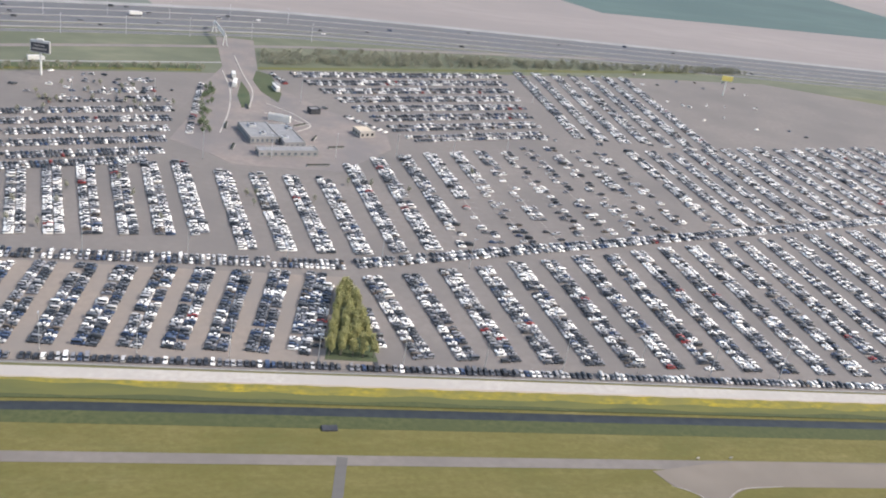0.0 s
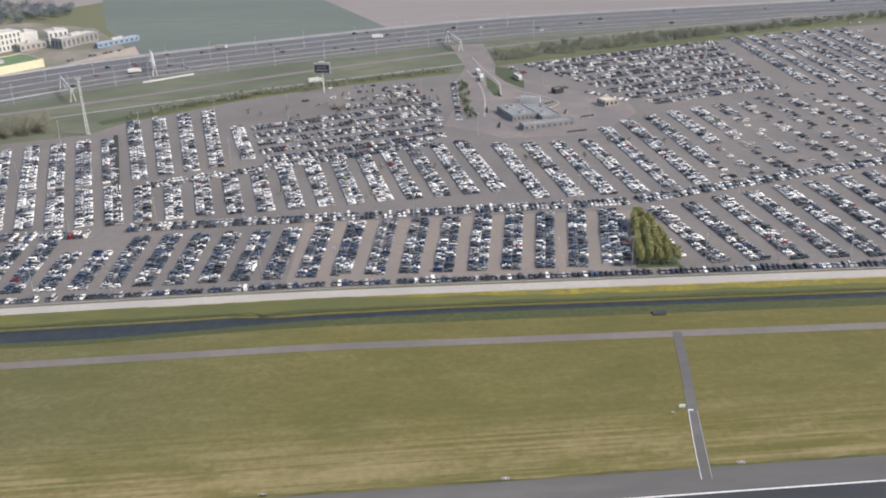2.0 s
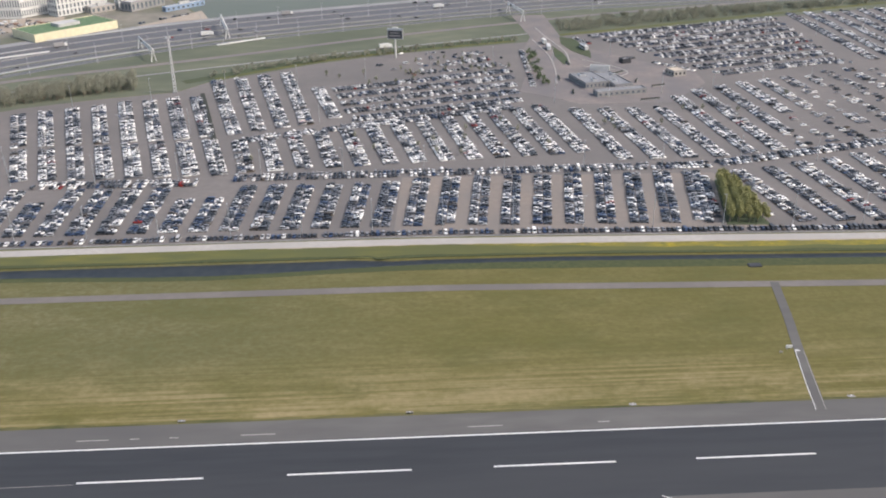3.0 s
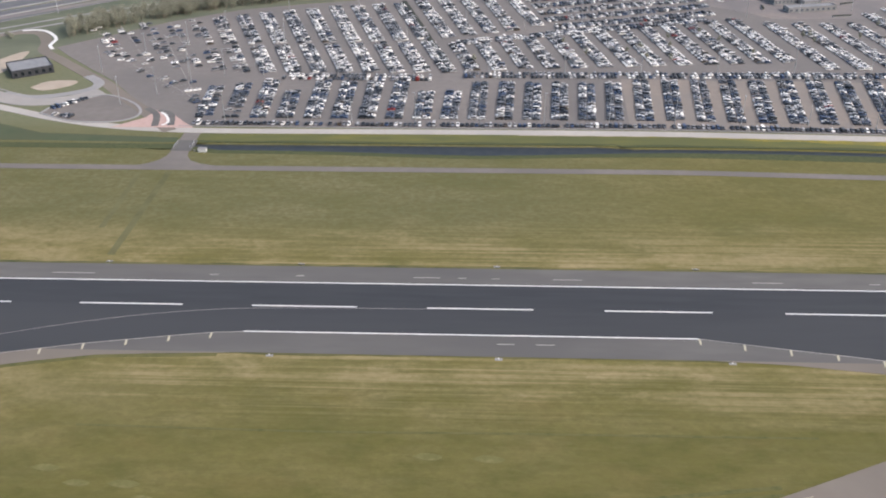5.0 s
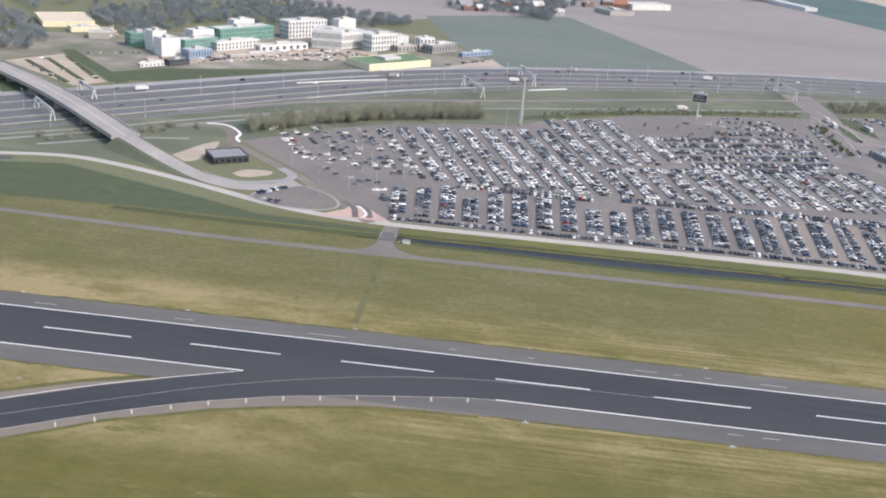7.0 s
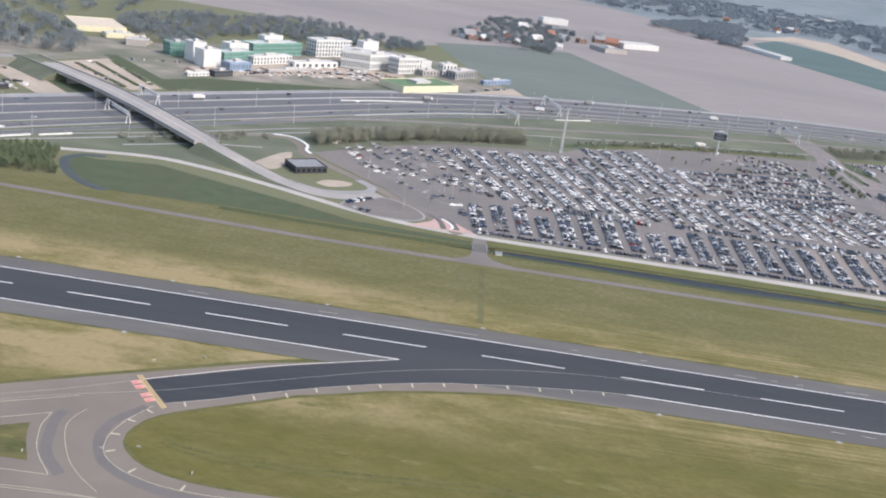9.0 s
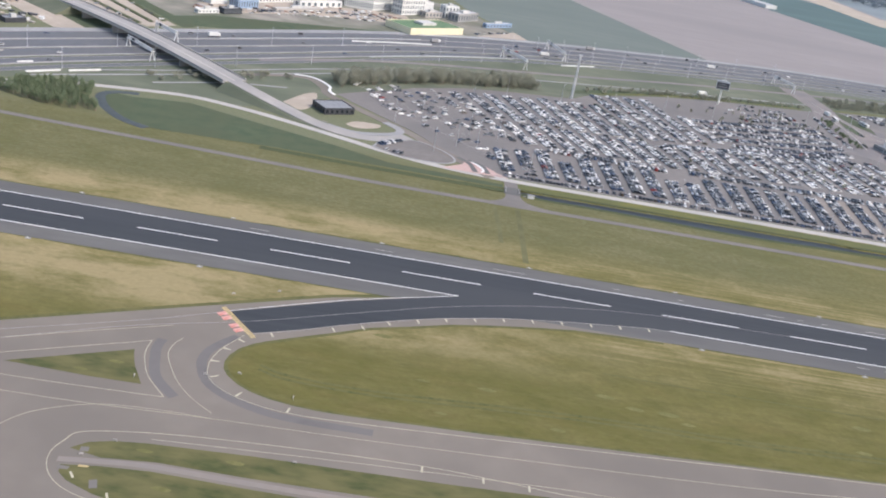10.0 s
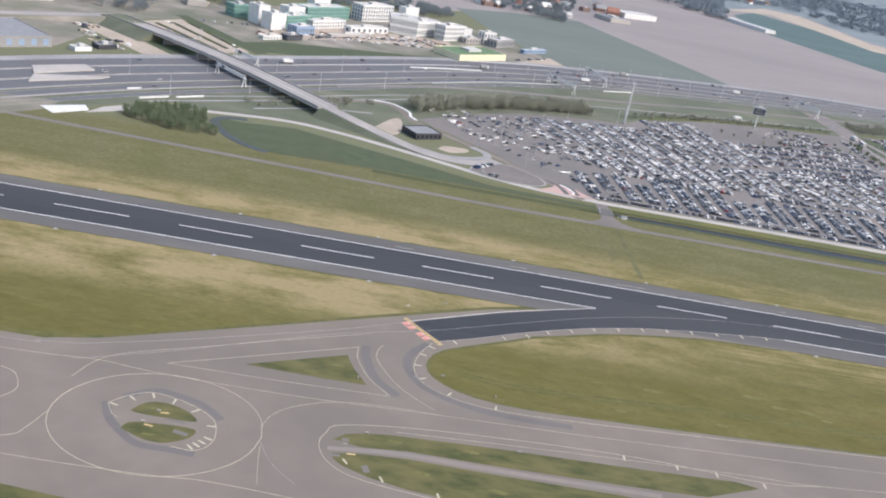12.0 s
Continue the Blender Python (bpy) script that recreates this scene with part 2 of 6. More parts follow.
GREY_ROOF = mat("grey_roofing", (0.205, 0.208, 0.215), (0.255, 0.258, 0.262), 0.4, 0.9)
PALE_ROOF = mat("pale_roofing", (0.42, 0.41, 0.39), (0.52, 0.505, 0.48), 0.3, 0.9)
DARK_WALL = mat("dark_cladding", (0.035, 0.037, 0.043), (0.055, 0.056, 0.062), 0.5, 0.6)
BRICK_WALL = mat("brown_brick", (0.22, 0.13, 0.095), (0.28, 0.18, 0.14), 0.6, 0.9)
RED_ROOF = mat("red_roof_tiles", (0.26, 0.12, 0.085), (0.32, 0.17, 0.12), 0.5, 0.9)
BLUE_SHEET = mat("blue_sheeting", (0.20, 0.27, 0.38), (0.25, 0.33, 0.44), 0.5, 0.6)
SCREEN = mat("dark_screen", (0.03, 0.035, 0.045), (0.06, 0.065, 0.075), 0.4, 0.4)
YELLOW_PAINT = mat("yellow_paint", (0.62, 0.50, 0.12), (0.68, 0.56, 0.18), 1, 0.6)
MAST_PAINT = mat("pale_grey_paint", (0.48, 0.48, 0.475), (0.58, 0.575, 0.565), 0.4, 0.6)
BARK = mat("bark", (0.16, 0.13, 0.10), (0.24, 0.20, 0.16), 2, 0.95)


def leaf_mat(name, a, b):
    m = bpy.data.materials.new(name); m.use_nodes = True
    n, l = m.node_tree.nodes, m.node_tree.links
    g = n.new("ShaderNodeNewGeometry"); mx = n.new("ShaderNodeMix"); mx.data_type = "RGBA"
    mx.inputs[6].default_value, mx.inputs[7].default_value = (*a, 1), (*b, 1)
    l.new(g.outputs["Random Per Island"], mx.inputs[0]); l.new(mx.outputs[2], n["Principled BSDF"].inputs["Base Color"])
    n["Principled BSDF"].inputs["Roughness"].default_value = 0.8
    n["Principled BSDF"].inputs["Specular IOR Level"].default_value = 0.2
    return m


LEAF_SPRING = leaf_mat("spring_leaves", (0.285, 0.278, 0.115), (0.345, 0.330, 0.150))
LEAF_DARK = leaf_mat("dark_leaves", (0.110, 0.145, 0.080), (0.160, 0.190, 0.110))
LEAF_BARE = leaf_mat("budding_twigs", (0.218, 0.220, 0.160), (0.288, 0.282, 0.218))
# Leaves of the farthest woods, with blue distance haze put into their colour.
LEAF_HAZE_FAR = leaf_mat("haze_blued_leaves", (0.195, 0.230, 0.260), (0.240, 0.272, 0.295))
# Crowns behind the offices and farms, paled and greyed to imitate haze.
LEAF_HAZE_MID = leaf_mat("haze_greyed_leaves", (0.165, 0.192, 0.205), (0.205, 0.230, 0.235))


def car_paint(name, per_island, shares):
    """Car colours chosen at random, by the shares of black, anthracite, grey, silver, white, blue, brown and red."""
    m = bpy.data.materials.new(name); m.use_nodes = True
    n, l = m.node_tree.nodes, m.node_tree.links
    src = n.new("ShaderNodeNewGeometry").outputs["Random Per Island"] if per_island else n.new("ShaderNodeObjectInfo").outputs["Random"]
    r = n.new("ShaderNodeValToRGB"); r.color_ramp.interpolation = "CONSTANT"
    tones = [(0.042, 0.045, 0.052), (0.105, 0.110, 0.122), (0.21, 0.21, 0.225), (0.44, 0.43, 0.42), (0.90, 0.87, 0.82), (0.045, 0.070, 0.130), (0.10, 0.075, 0.055), (0.24, 0.025, 0.022)]
    els = r.color_ramp.elements; els.remove(els[1]); at = 0.0
    for i, (c, w) in enumerate(zip(tones, shares)):
        e = els[0] if i == 0 else els.new(at)
        e.position, e.color = at, (*c, 1); at += w / sum(shares)
    l.new(src, r.inputs[0]); b = n["Principled BSDF"]
    l.new(r.outputs[0], b.inputs["Base Color"])
    b.inputs["Roughness"].default_value, b.inputs["Metallic"].default_value = 0.40, 0.05
    b.inputs["Coat Weight"].default_value = 0.1
    b.inputs["Specular IOR Level"].default_value = 0.35
    return m


PAINT_CAR = car_paint("car_paint", False, (30, 24, 15, 10, 9, 9, 2, 1))
PAINT_FRONT = car_paint("car_paint_front", True, (20, 20, 18, 12, 13, 15, 2, 0.5))
PAINT_MIDDLE = car_paint("car_paint_middle", True, (21, 17, 15, 17, 23, 5, 2, 0.8))
PAINT_NORTH = car_paint("car_paint_north", True, (13, 12, 14, 21, 34, 3, 2, 0.6))

# ---- shape helpers ----


def part(name, bm, material, parent=None, label=""):
    """One bmesh as one mesh object under a thing or a part."""
    me = bpy.data.meshes.new(name); bm.to_mesh(me); bm.free()
    me.materials.append(material)
    ob = new(name, me)
    if parent:
        ob.parent = parent
    if label:
        ob["label"] = label
    return ob


def share(name, me, parent, m, label=""):
    ob = new(name, me); ob.parent = parent; ob.matrix_basis = m
    if label:
        ob["label"] = label
    return ob


def empty(name, x, y, z=0.0, turn=0.0, label="", category="", group="", kind=""):
    ob = new(name); ob.matrix_basis = pose(x, y, z, 0, 0, turn)
    return tagged(ob, label, category, group, kind)


def box(bm, x0, x1, y0, y1, z0, z1, bevel=0.0):
    v = [bm.verts.new(p) for p in ((x0, y0, z0), (x1, y0, z0), (x1, y1, z0), (x0, y1, z0), (x0, y0, z1), (x1, y0, z1), (x1, y1, z1), (x0, y1, z1))]
    for f in ((3, 2, 1, 0), (4, 5, 6, 7), (0, 1, 5, 4), (1, 2, 6, 5), (2, 3, 7, 6), (3, 0, 4, 7)):
        bm.faces.new([v[i] for i in f])
    if bevel:
        vs = set(v)
        bmesh.ops.bevel(bm, geom=[e for e in bm.edges if e.verts[0] in vs and e.verts[1] in vs], offset=bevel, segments=1, affect="EDGES")
    return bm


def boxes(*rows):
    bm = bmesh.new()
    for r in rows:
        box(bm, *r)
    return bm


def tube(bm, a, b, ra, rb, sides=8):
    a, b = Vector(a), Vector(b)
    q = (b - a).to_track_quat("Z", "Y")
    ring = []
    for p, r in ((a, ra), (b, rb)):
        ring.append([bm.verts.new(p + q @ Vector((r * math.cos(2 * math.pi * i / sides), r * math.sin(2 * math.pi * i / sides), 0))) for i in range(sides)])
    for i in range(sides):
        j = (i + 1) % sides
        bm.faces.new((ring[0][i], ring[0][j], ring[1][j], ring[1][i]))
    bm.faces.new(ring[1]); bm.faces.new(ring[0][::-1])
    return bm


def smooth_line(pts, steps=6):
    """Points on a curve through the given ones."""
    p = [Vector(q) for q in pts]
    p = [p[0] * 2 - p[1]] + p + [p[-1] * 2 - p[-2]]
    out = []
    for i in range(1, len(p) - 2):
        for k in range(steps):
            t = k / steps
            out.append(0.5 * (2 * p[i] + (p[i + 1] - p[i - 1]) * t + (2 * p[i - 1] - 5 * p[i] + 4 * p[i + 1] - p[i + 2]) * t * t + (3 * p[i] - p[i - 1] - 3 * p[i + 1] + p[i + 2]) * t ** 3))
    return out + [p[-2]]


def ribbon(pts, width, z=0.05, deep=0.25, steps=6):
    """A slab that follows a line. pts: (x, y) or (x, y, z)."""
    line = smooth_line([(*q, z) if len(q) == 2 else q for q in pts], steps) if steps > 1 else [Vector((*q, z) if len(q) == 2 else q) for q in pts]
    bm = bmesh.new(); rows = []
    for i, q in enumerate(line):
        d = line[min(i + 1, len(line) - 1)] - line[max(i - 1, 0)]
        s = Vector((-d.y, d.x, 0)).normalized() * (width / 2)
        low = Vector((0, 0, q.z - deep if deep < 50 else 0)) if deep < 50 else Vector((0, 0, -0.2))
        rows.append([bm.verts.new(v) for v in (q + s, q - s, Vector((q.x - s.x, q.y - s.y, low.z)), Vector((q.x + s.x, q.y + s.y, low.z)))])
    for a, b in zip(rows, rows[1:]):
        for i in range(4):
            j = (i + 1) % 4
            bm.faces.new((a[i], a[j], b[j], b[i]))
    bm.faces.new(rows[0][::-1]); bm.faces.new(rows[-1])
    bmesh.ops.recalc_face_normals(bm, faces=bm.faces)
    return bm


def slab(pts, z=0.05, deep=0.25, curve=0):
    """A flat plate with the outline pts; curve > 1 rounds it."""
    if curve:
        ring = smooth_line([(*q, 0) for q in (*pts, pts[0])], curve)[:-1]
    else:
        ring = [Vector((*q, 0)) for q in pts]
    bm = bmesh.new()
    top = [bm.verts.new((q.x, q.y, z)) for q in ring]; low = [bm.verts.new((q.x, q.y, z - deep)) for q in ring]
    f = bm.faces.new(top); f.normal_update()
    for i in range(len(top)):
        j = (i + 1) % len(top)
        bm.faces.new((top[i], low[i], low[j], top[j]))
    bmesh.ops.triangulate(bm, faces=[f])
    bmesh.ops.recalc_face_normals(bm, faces=bm.faces)
    return bm


def setting(name, bm, material, label, category, parent=None):
    return tagged(part(name, bm, material, parent), label, category, "", "structure")

# ---- the ground and the large setting ----


def bend(x):
    """How far the lines beside the car park swing towards the runway in the east."""
    return -0.042 * max(0.0, min(x, 900) - 210)


def ditch_near(x):
    return 111.5 + 2.6 * min(1.0, max(0.0, (x - 165) / 90)) + bend(x) - 3.2 * math.exp(-((x - 130) / 42) ** 2) + max(0, -x - 60) * 0.05


def ditch_far(x):
    w = 8.2 if x > 14 else 6.0
    if x > 190:
        w = 6.0
    return ditch_near(x) + w + 3.2 * math.exp(-((x - 130) / 42) ** 2)


bm = bmesh.new()
XS = [-14000, -4000, -1500, -600, -300] + [-120 + 15 * i for i in range(75)] + [1500, 4000, 14000]
cols = []
for x in XS:
    yn, yf = ditch_near(x), ditch_far(x)
    depth = -1.3 if x > 11 else 0.0
    cols.append([bm.verts.new((x, y, z)) for y, z in ((-4000, 0), (-600, 0), (-60, 0), (yn, 0), (yn + 1.6, depth), (yf - 1.6, depth), (yf, 0), (400, 0), (1200, 0), (4800, 0), (16000, 0))])
for a, b in zip(cols, cols[1:]):
    for i in range(len(a) - 1):
        bm.faces.new((a[i], b[i], b[i + 1], a[i + 1]))
ground = setting("ground", bm, GRASS, "flat mown airfield grass reaching the horizon", "grass")

bm = bmesh.new()
ring = [(x, ditch_near(x) + 0.6) for x in XS if 11 < x < 1000] + [(x, ditch_far(x) - 0.6) for x in reversed(XS) if 11 < x < 1000]
setting("water", slab(ring, -0.75, 0.3), WATER, "dark still water in a straight drainage ditch", "water")


def along(f, x0, x1, step=20):
    n = max(2, int((x1 - x0) / step))
    return [(x0 + (x1 - x0) * i / n, f(x0 + (x1 - x0) * i / n)) for i in range(n + 1)]


def strip(name, f0, f1, x0, x1, z, material, label, category, step=20):
    return setting(name, slab(along(f0, x0, x1, step) + along(f1, x0, x1, step)[::-1], z, 0.2), material, label, category)


setting("hazed_far_land", slab([(-9000, 4300), (400, 4250), (2700, 3650), (9000, 3000), (9000, 15500), (-9000, 15500)], 0.03), HAZE_LAND, "flat land towards the horizon, haze put into its colour", "land")
strip("verge_flowering", lambda x: ditch_far(x) + 0.2, lambda x: 130.0 + bend(x), 12, 900, 0.04, GRASS_YELLOW, "rough grass verge with yellow wild flowers", "grass")
strip("flower_band", lambda x: 129.6 - 5.0 * min(1, max(0, (x - 195) / 110)) + bend(x) + 0.7 * math.sin(x * 0.21) * math.sin(x * 0.067), lambda x: 129.9 + bend(x), 195, 900, 0.065, FLOWERS, "dense band of yellow wild flowers beside the road", "flowers", 4)
strip("far_bank", lambda x: ditch_far(x) - 0.3, lambda x: ditch_far(x) + 1.5 + 0.8 * math.sin(x * 0.13) * math.sin(x * 0.041), 14, 900, 0.06, REED, "dark rough grass on the far bank of the ditch", "reeds", 4)
strip("reed_bank", lambda x: ditch_near(x) - 3.2 - 2.6 * min(1.0, max(0.0, (x - 165) / 90)) if x > 14 else ditch_near(x) + 1, lambda x: ditch_near(x) if x > 14 else ditch_far(x), -110, 900, 0.03, REED, "dark rough grass and reeds along the ditch", "reeds")

strip("soil_edge", lambda x: 129.0 + bend(x) + 0.2 * math.sin(x * 0.5), lambda x: 130.2 + bend(x), 150, 900, 0.072, SAND, "bare soil edge beside the service road", "soil", 3)
# perimeter road with its branches
strip("perimeter_road", lambda x: 92.4 + bend(x) + max(0, -x - 50) * 0.055, lambda x: 96.6 + bend(x) + max(0, -x - 50) * 0.055, -320, 900, 0.05, ASPHALT_WORN, "narrow worn asphalt perimeter road in the grass", "road")
branch = setting("perimeter_road_branch", ribbon([(324.8, 91), (323.8, 86), (319.8, 66.4), (315.8, 49.2), (312.4, 33), (309.1, 17.1), (308.7, 15)], 2.9, 0.07), ASPHALT_SHOULDER, "narrow asphalt path from the perimeter road to the runway", "path")
part("edge_line", ribbon([(314.2, 47.2), (310.8, 32.6), (307.8, 18)], 0.18, 0.10, 0.05), PAINT_WHITE, branch)
part("edge_line", ribbon([(316.6, 47.0), (313.5, 32.4), (310.4, 17.8)], 0.15, 0.10, 0.05), PAINT_FAINT, branch)
part("stop_bar", ribbon([(314.2, 47.6), (315.6, 47.4)], 0.6, 0.102, 0.05), PAINT_WHITE, branch)
setting("culvert_road", slab([(4, 96.5), (7.5, 98.2), (10.8, 101.2), (12.6, 105.5), (13, 110), (12.6, 131), (19.6, 131), (20, 110), (20.8, 105.5), (23.2, 101.2), (28, 98.2), (34, 96.5)], 0.08, 1.6), ASPHALT_WORN, "flared asphalt crossing over the ditch", "road")
setting("culvert_deck", boxes((12.4, 20.6, 110.5, 121, -0.4, 0.1)), ASPHALT_SHOULDER, "dark asphalt deck over the ditch", "road")
setting("service_apron", slab([(413, 83), (416, 77), (421.4, 73.7), (423.4, 70.2), (423.1, 66.5), (417.5, 50.3), (410.6, 33.8), (403, 15), (409.5, 15), (416.6, 33.8), (423.5, 50.3), (427.4, 62.7), (429.7, 68.8), (433.9, 72.6), (438.6, 74.5), (449, 75), (620, 67), (620, 76), (449, 86.5), (434, 86)], 0.07), ASPHALT_TAXI, "flared asphalt junction at the runway exit", "road")

for pts in ([(416, 76.6), (421.4, 73.4), (423.2, 69), (417.9, 50.6), (411, 34), (404, 17)], [(416.2, 34), (423, 50.3), (426.9, 62.7), (429.4, 69), (433.9, 72.9), (439, 74.8), (451, 75)]):
    setting("junction_line", ribbon(pts, 0.22, 0.085, 0.03), PAINT_FAINT, "faint white edge line of the junction", "marking")
# pale service road along the car park
SERVICE = [(-222, 172.5), (-170, 184.5), (-135, 179), (-100, 166.5), (-72, 154.5), (-50, 145), (-25, 137), (0, 133), (30, 131.5), (100, 132), (200, 132), (300, 128.5), (400, 124.5), (500, 120), (900, 103)]
service_road = setting("service_road", ribbon(SERVICE, 5.2, 0.09), CONCRETE, "pale concrete service road beside the car park", "road")

# lush meadow between the service road and the perimeter road
setting("meadow", slab([(-205, 168), (-190, 165), (-160, 172), (-128, 160), (-76, 141), (-47, 128), (12, 124), (12, 119), (-105, 121), (-160, 118), (-175, 120), (-186, 128), (-200, 145)], 0.035), GRASS_LUSH, "lush dark green wet meadow", "grass")
setting("canal_bend", ribbon([(-188, 172), (-199, 169), (-204, 161), (-201, 151), (-194, 139), (-181, 125), (-166, 117)], 5.0, 0.06), CANAL, "winding narrow stretch of dark water", "water")

# runway
RX0, RX1 = -900, 1100
runway = setting("runway", boxes((RX0, RX1, -13.2, 13.2, -0.3, 0.10)), ASPHALT_DARK, "dark asphalt runway with white stripes", "runway")
part("shoulder", boxes((RX0, RX1, 13.2, 22.3, -0.3, 0.09)), ASPHALT_SHOULDER, runway, "grey asphalt shoulder")
part("shoulder", boxes((RX0, RX1, -22.6, -13.2, -0.3, 0.08)), ASPHALT_SHOULDER, runway, "grey asphalt shoulder")
part("edge_line", boxes((RX0, RX1, 12.55, 13.05, 0.0, 0.112)), PAINT_WHITE, runway, "white painted edge line")
part("edge_line", boxes((RX0, -8.3, -13.2, -12.7, 0.0, 0.112)), PAINT_WHITE, runway, "white painted edge line")
part("edge_line", boxes((70.6, 193.5, -13.2, -12.7, 0.0, 0.112)), PAINT_WHITE, runway, "white painted edge line")
dash_mesh = bpy.data.meshes.new("centre_stripe")
bm = boxes((-30, 0, -0.28, 0.28, 0.0, 0.112)); bm.to_mesh(dash_mesh); bm.free(); dash_mesh.materials.append(PAINT_WHITE)
for k in range(-12, 19):
    share("centre_stripe", dash_mesh, runway, pose(50 * k, 0, 0))
for x0, x1, y in ((5, 18, 16.6), (53.5, 56, 16.7), (79.7, 82, 16.7), (115, 123, 16.6), (128.4, 130.8, 16.6), (138.4, 140.7, 16.5), (156.5, 165.2, 16.5), (139.7, 144.3, -17), (150, 154.8, -17), (-42, -35, 16.6), (-92, -84, 16.6), (215, 224, 16.4), (249, 252, 16.4)):
    part("shoulder_mark", boxes((x0, x1, y - 0.16, y + 0.16, 0.05, 0.112)), PAINT_FAINT, runway, "faded white shoulder mark")

for side in (1, -1):
    rr = random.Random(3 + side)
    edge = [(x, side * (22.3 + rr.uniform(0.5, 1.6))) for x in range(-900, 1100, 6)]
    setting("grass_edge", slab([(-900, side * 21.9)] + edge + [(1094, side * 21.9)], 0.06, 0.1), GRASS_ISLAND, "longer green grass along the runway edge", "grass")
# taxiways: pavement south of the runway
PAVE = [(-700, -103), (-204, -103), (-192, -103), (-176, -97.5), (-134, -75), (-88, -49.8), (-52, -30.5), (-30, -22.4), (75, -22.4), (66, -23), (50, -23.7), (34, -24.8), (18.6, -28), (3.6, -31.8), (-10.8, -36.2), (-24, -42.2), (-37, -47.6), (-47, -54.2), (-58, -61), (-67, -66.8), (-71, -70), (-74, -73.8), (-75.7, -78), (-76.3, -82), (-75.6, -86), (-73.6, -89.4), (-70, -93), (-65.5, -95.8), (-60, -97.8), (-53, -99.2), (-46, -99.8), (-38, -99.8), (0, -98), (60, -94), (140, -89), (170, -84.5), (186, -77), (208, -67), (232, -56), (262, -40), (250, -31), (237, -27), (215, -24), (192, -22.4), (330, -22.4), (420, -40), (700, -150), (700, -600), (-700, -600)]
taxiway = setting("taxiway", slab(PAVE, 0.07, 0.35), ASPHALT_TAXI, "pale worn asphalt taxiways with yellow lines", "taxiway")
DARK_L = [(-8.3, -13.15), (-45.4, -30.6), (-77, -49), (-82.6, -52.6), (-72, -63.5), (-59, -56.8), (-46.5, -49.2), (-31.9, -41.2), (-22.3, -36.5), (-12.7, -32.2), (-2.6, -28.5), (7.7, -24.9), (18.3, -22.3), (29, -19.7), (40, -17.6), (51, -15.5), (62.1, -13.6), (70, -13.15)]
setting("runway_exit_west", slab(DARK_L, 0.104, 0.3), ASPHALT_DARK, "dark asphalt runway exit curving away", "runway")
DARK_R = [(193.5, -13.15), (205, -15.4), (216.5, -17.3), (228, -19), (239, -21.4), (250, -24), (260.5, -27.5), (285, -38), (300, -30), (267, -17.6), (258, -13.15)]
setting("runway_exit_east", slab(DARK_R, 0.104, 0.3), ASPHALT_DARK, "dark asphalt runway exit curving away", "runway")


def line(pts, width=0.30, material=None, z=0.125, label="", steps=6, parent=None):
    return part("painted_line", ribbon(pts, width * 0.8, z, 0.05, steps), material or PAINT_YELLOW, parent or taxiway, label)


EXIT_S = [(70.6, -13.2), (62.1, -13.8), (51, -15.7), (40, -17.8), (29, -19.9), (18.3, -22.5), (7.7, -25.1), (-2.6, -28.7), (-12.7, -32.4), (-22.3, -36.7), (-31.9, -41.4), (-46.5, -49.4), (-59, -57), (-72, -63.8)]
line(EXIT_S, 0.25, PAINT_FAINT, steps=3)
line([(-8.3, -12.95), (-45.4, -30), (-77.5, -48.8), (-83, -52.2)], 0.22, PAINT_WHITE)
line([(193.5, -13), (216.5, -17.3), (239, -21.4), (260, -27.5), (285, -38)], 0.28, PAINT_FAINT)
line([(258, -13), (267, -17.6), (300, -30)], 0.3, PAINT_WHITE)
line([(119.5, -0.5), (85, -0.9), (64.5, -1.9), (47.3, -4.3), (30.6, -8.0), (14.5, -12.8), (-0.8, -18.4), (-15.3, -24.7), (-28.6, -31.5), (-50, -43), (-75, -56.5), (-106, -70), (-132, -85), (-155, -99), (-180, -112)], 0.16, PAINT_FAINT)
line([(-154, -106.2), (-126, -91.5), (-99, -77.3)], 0.2, PAINT_YELLOW)
line([(-99, -77.3), (-98.9, -83), (-97.6, -88), (-94, -96), (-87, -104.6)], 0.24, PAINT_YELLOW)
line([(-154, -106.2), (-120, -106), (-87, -104.8)], 0.2)
line([(-91, -73), (-92.6, -78), (-92, -84.5), (-86, -96), (-80, -103), (-73, -108.6)], 0.22)
line([(-74.4, -65.8), (-79, -76.3), (-80, -86.2), (-76.6, -94.1), (-67.6, -99.9), (-53.8, -103), (-31.9, -102.5), (14.3, -99), (76, -94), (150, -87.5), (206, -70.5)], 0.24)
line([(-280, -114), (-200.6, -112), (-186, -111.4), (-172, -110.4), (-159, -112), (-140, -113), (-115, -113), (-101.8, -112.6), (-71.8, -111), (-8.9, -108.4), (110, -99.5), (200, -80)], 0.18)
line([(-83.8, -123.5), (-35, -120.1), (20.5, -117.2), (46, -116.6), (120, -108)], 0.18)
line([(-320, -108), (-203, -106.4), (-193, -104.9), (-182, -103.2), (-173, -99.6), (-157, -92.6), (-135, -81.6), (-105, -66), (-84, -53)], 0.16, PAINT_FAINT)
line([(-176.5, -121), (-173.6, -111.8), (-167.4, -104.7), (-147, -93.6), (-120.7, -79.3), (-96, -66.5)], 0.18)
CIRCLE_C, CIRCLE_R = (-148, -136), (28, 23.7)
line([(CIRCLE_C[0] + CIRCLE_R[0] * math.cos(a), CIRCLE_C[1] + CIRCLE_R[1] * math.sin(a)) for a in [radians(20 * i) for i in range(19)]], 0.26, steps=3)
line([(-121.1, -132), (-119.6, -125.7), (-114.3, -119), (-101.8, -112.6), (-86.4, -110.8), (-70.4, -111)], 0.18)
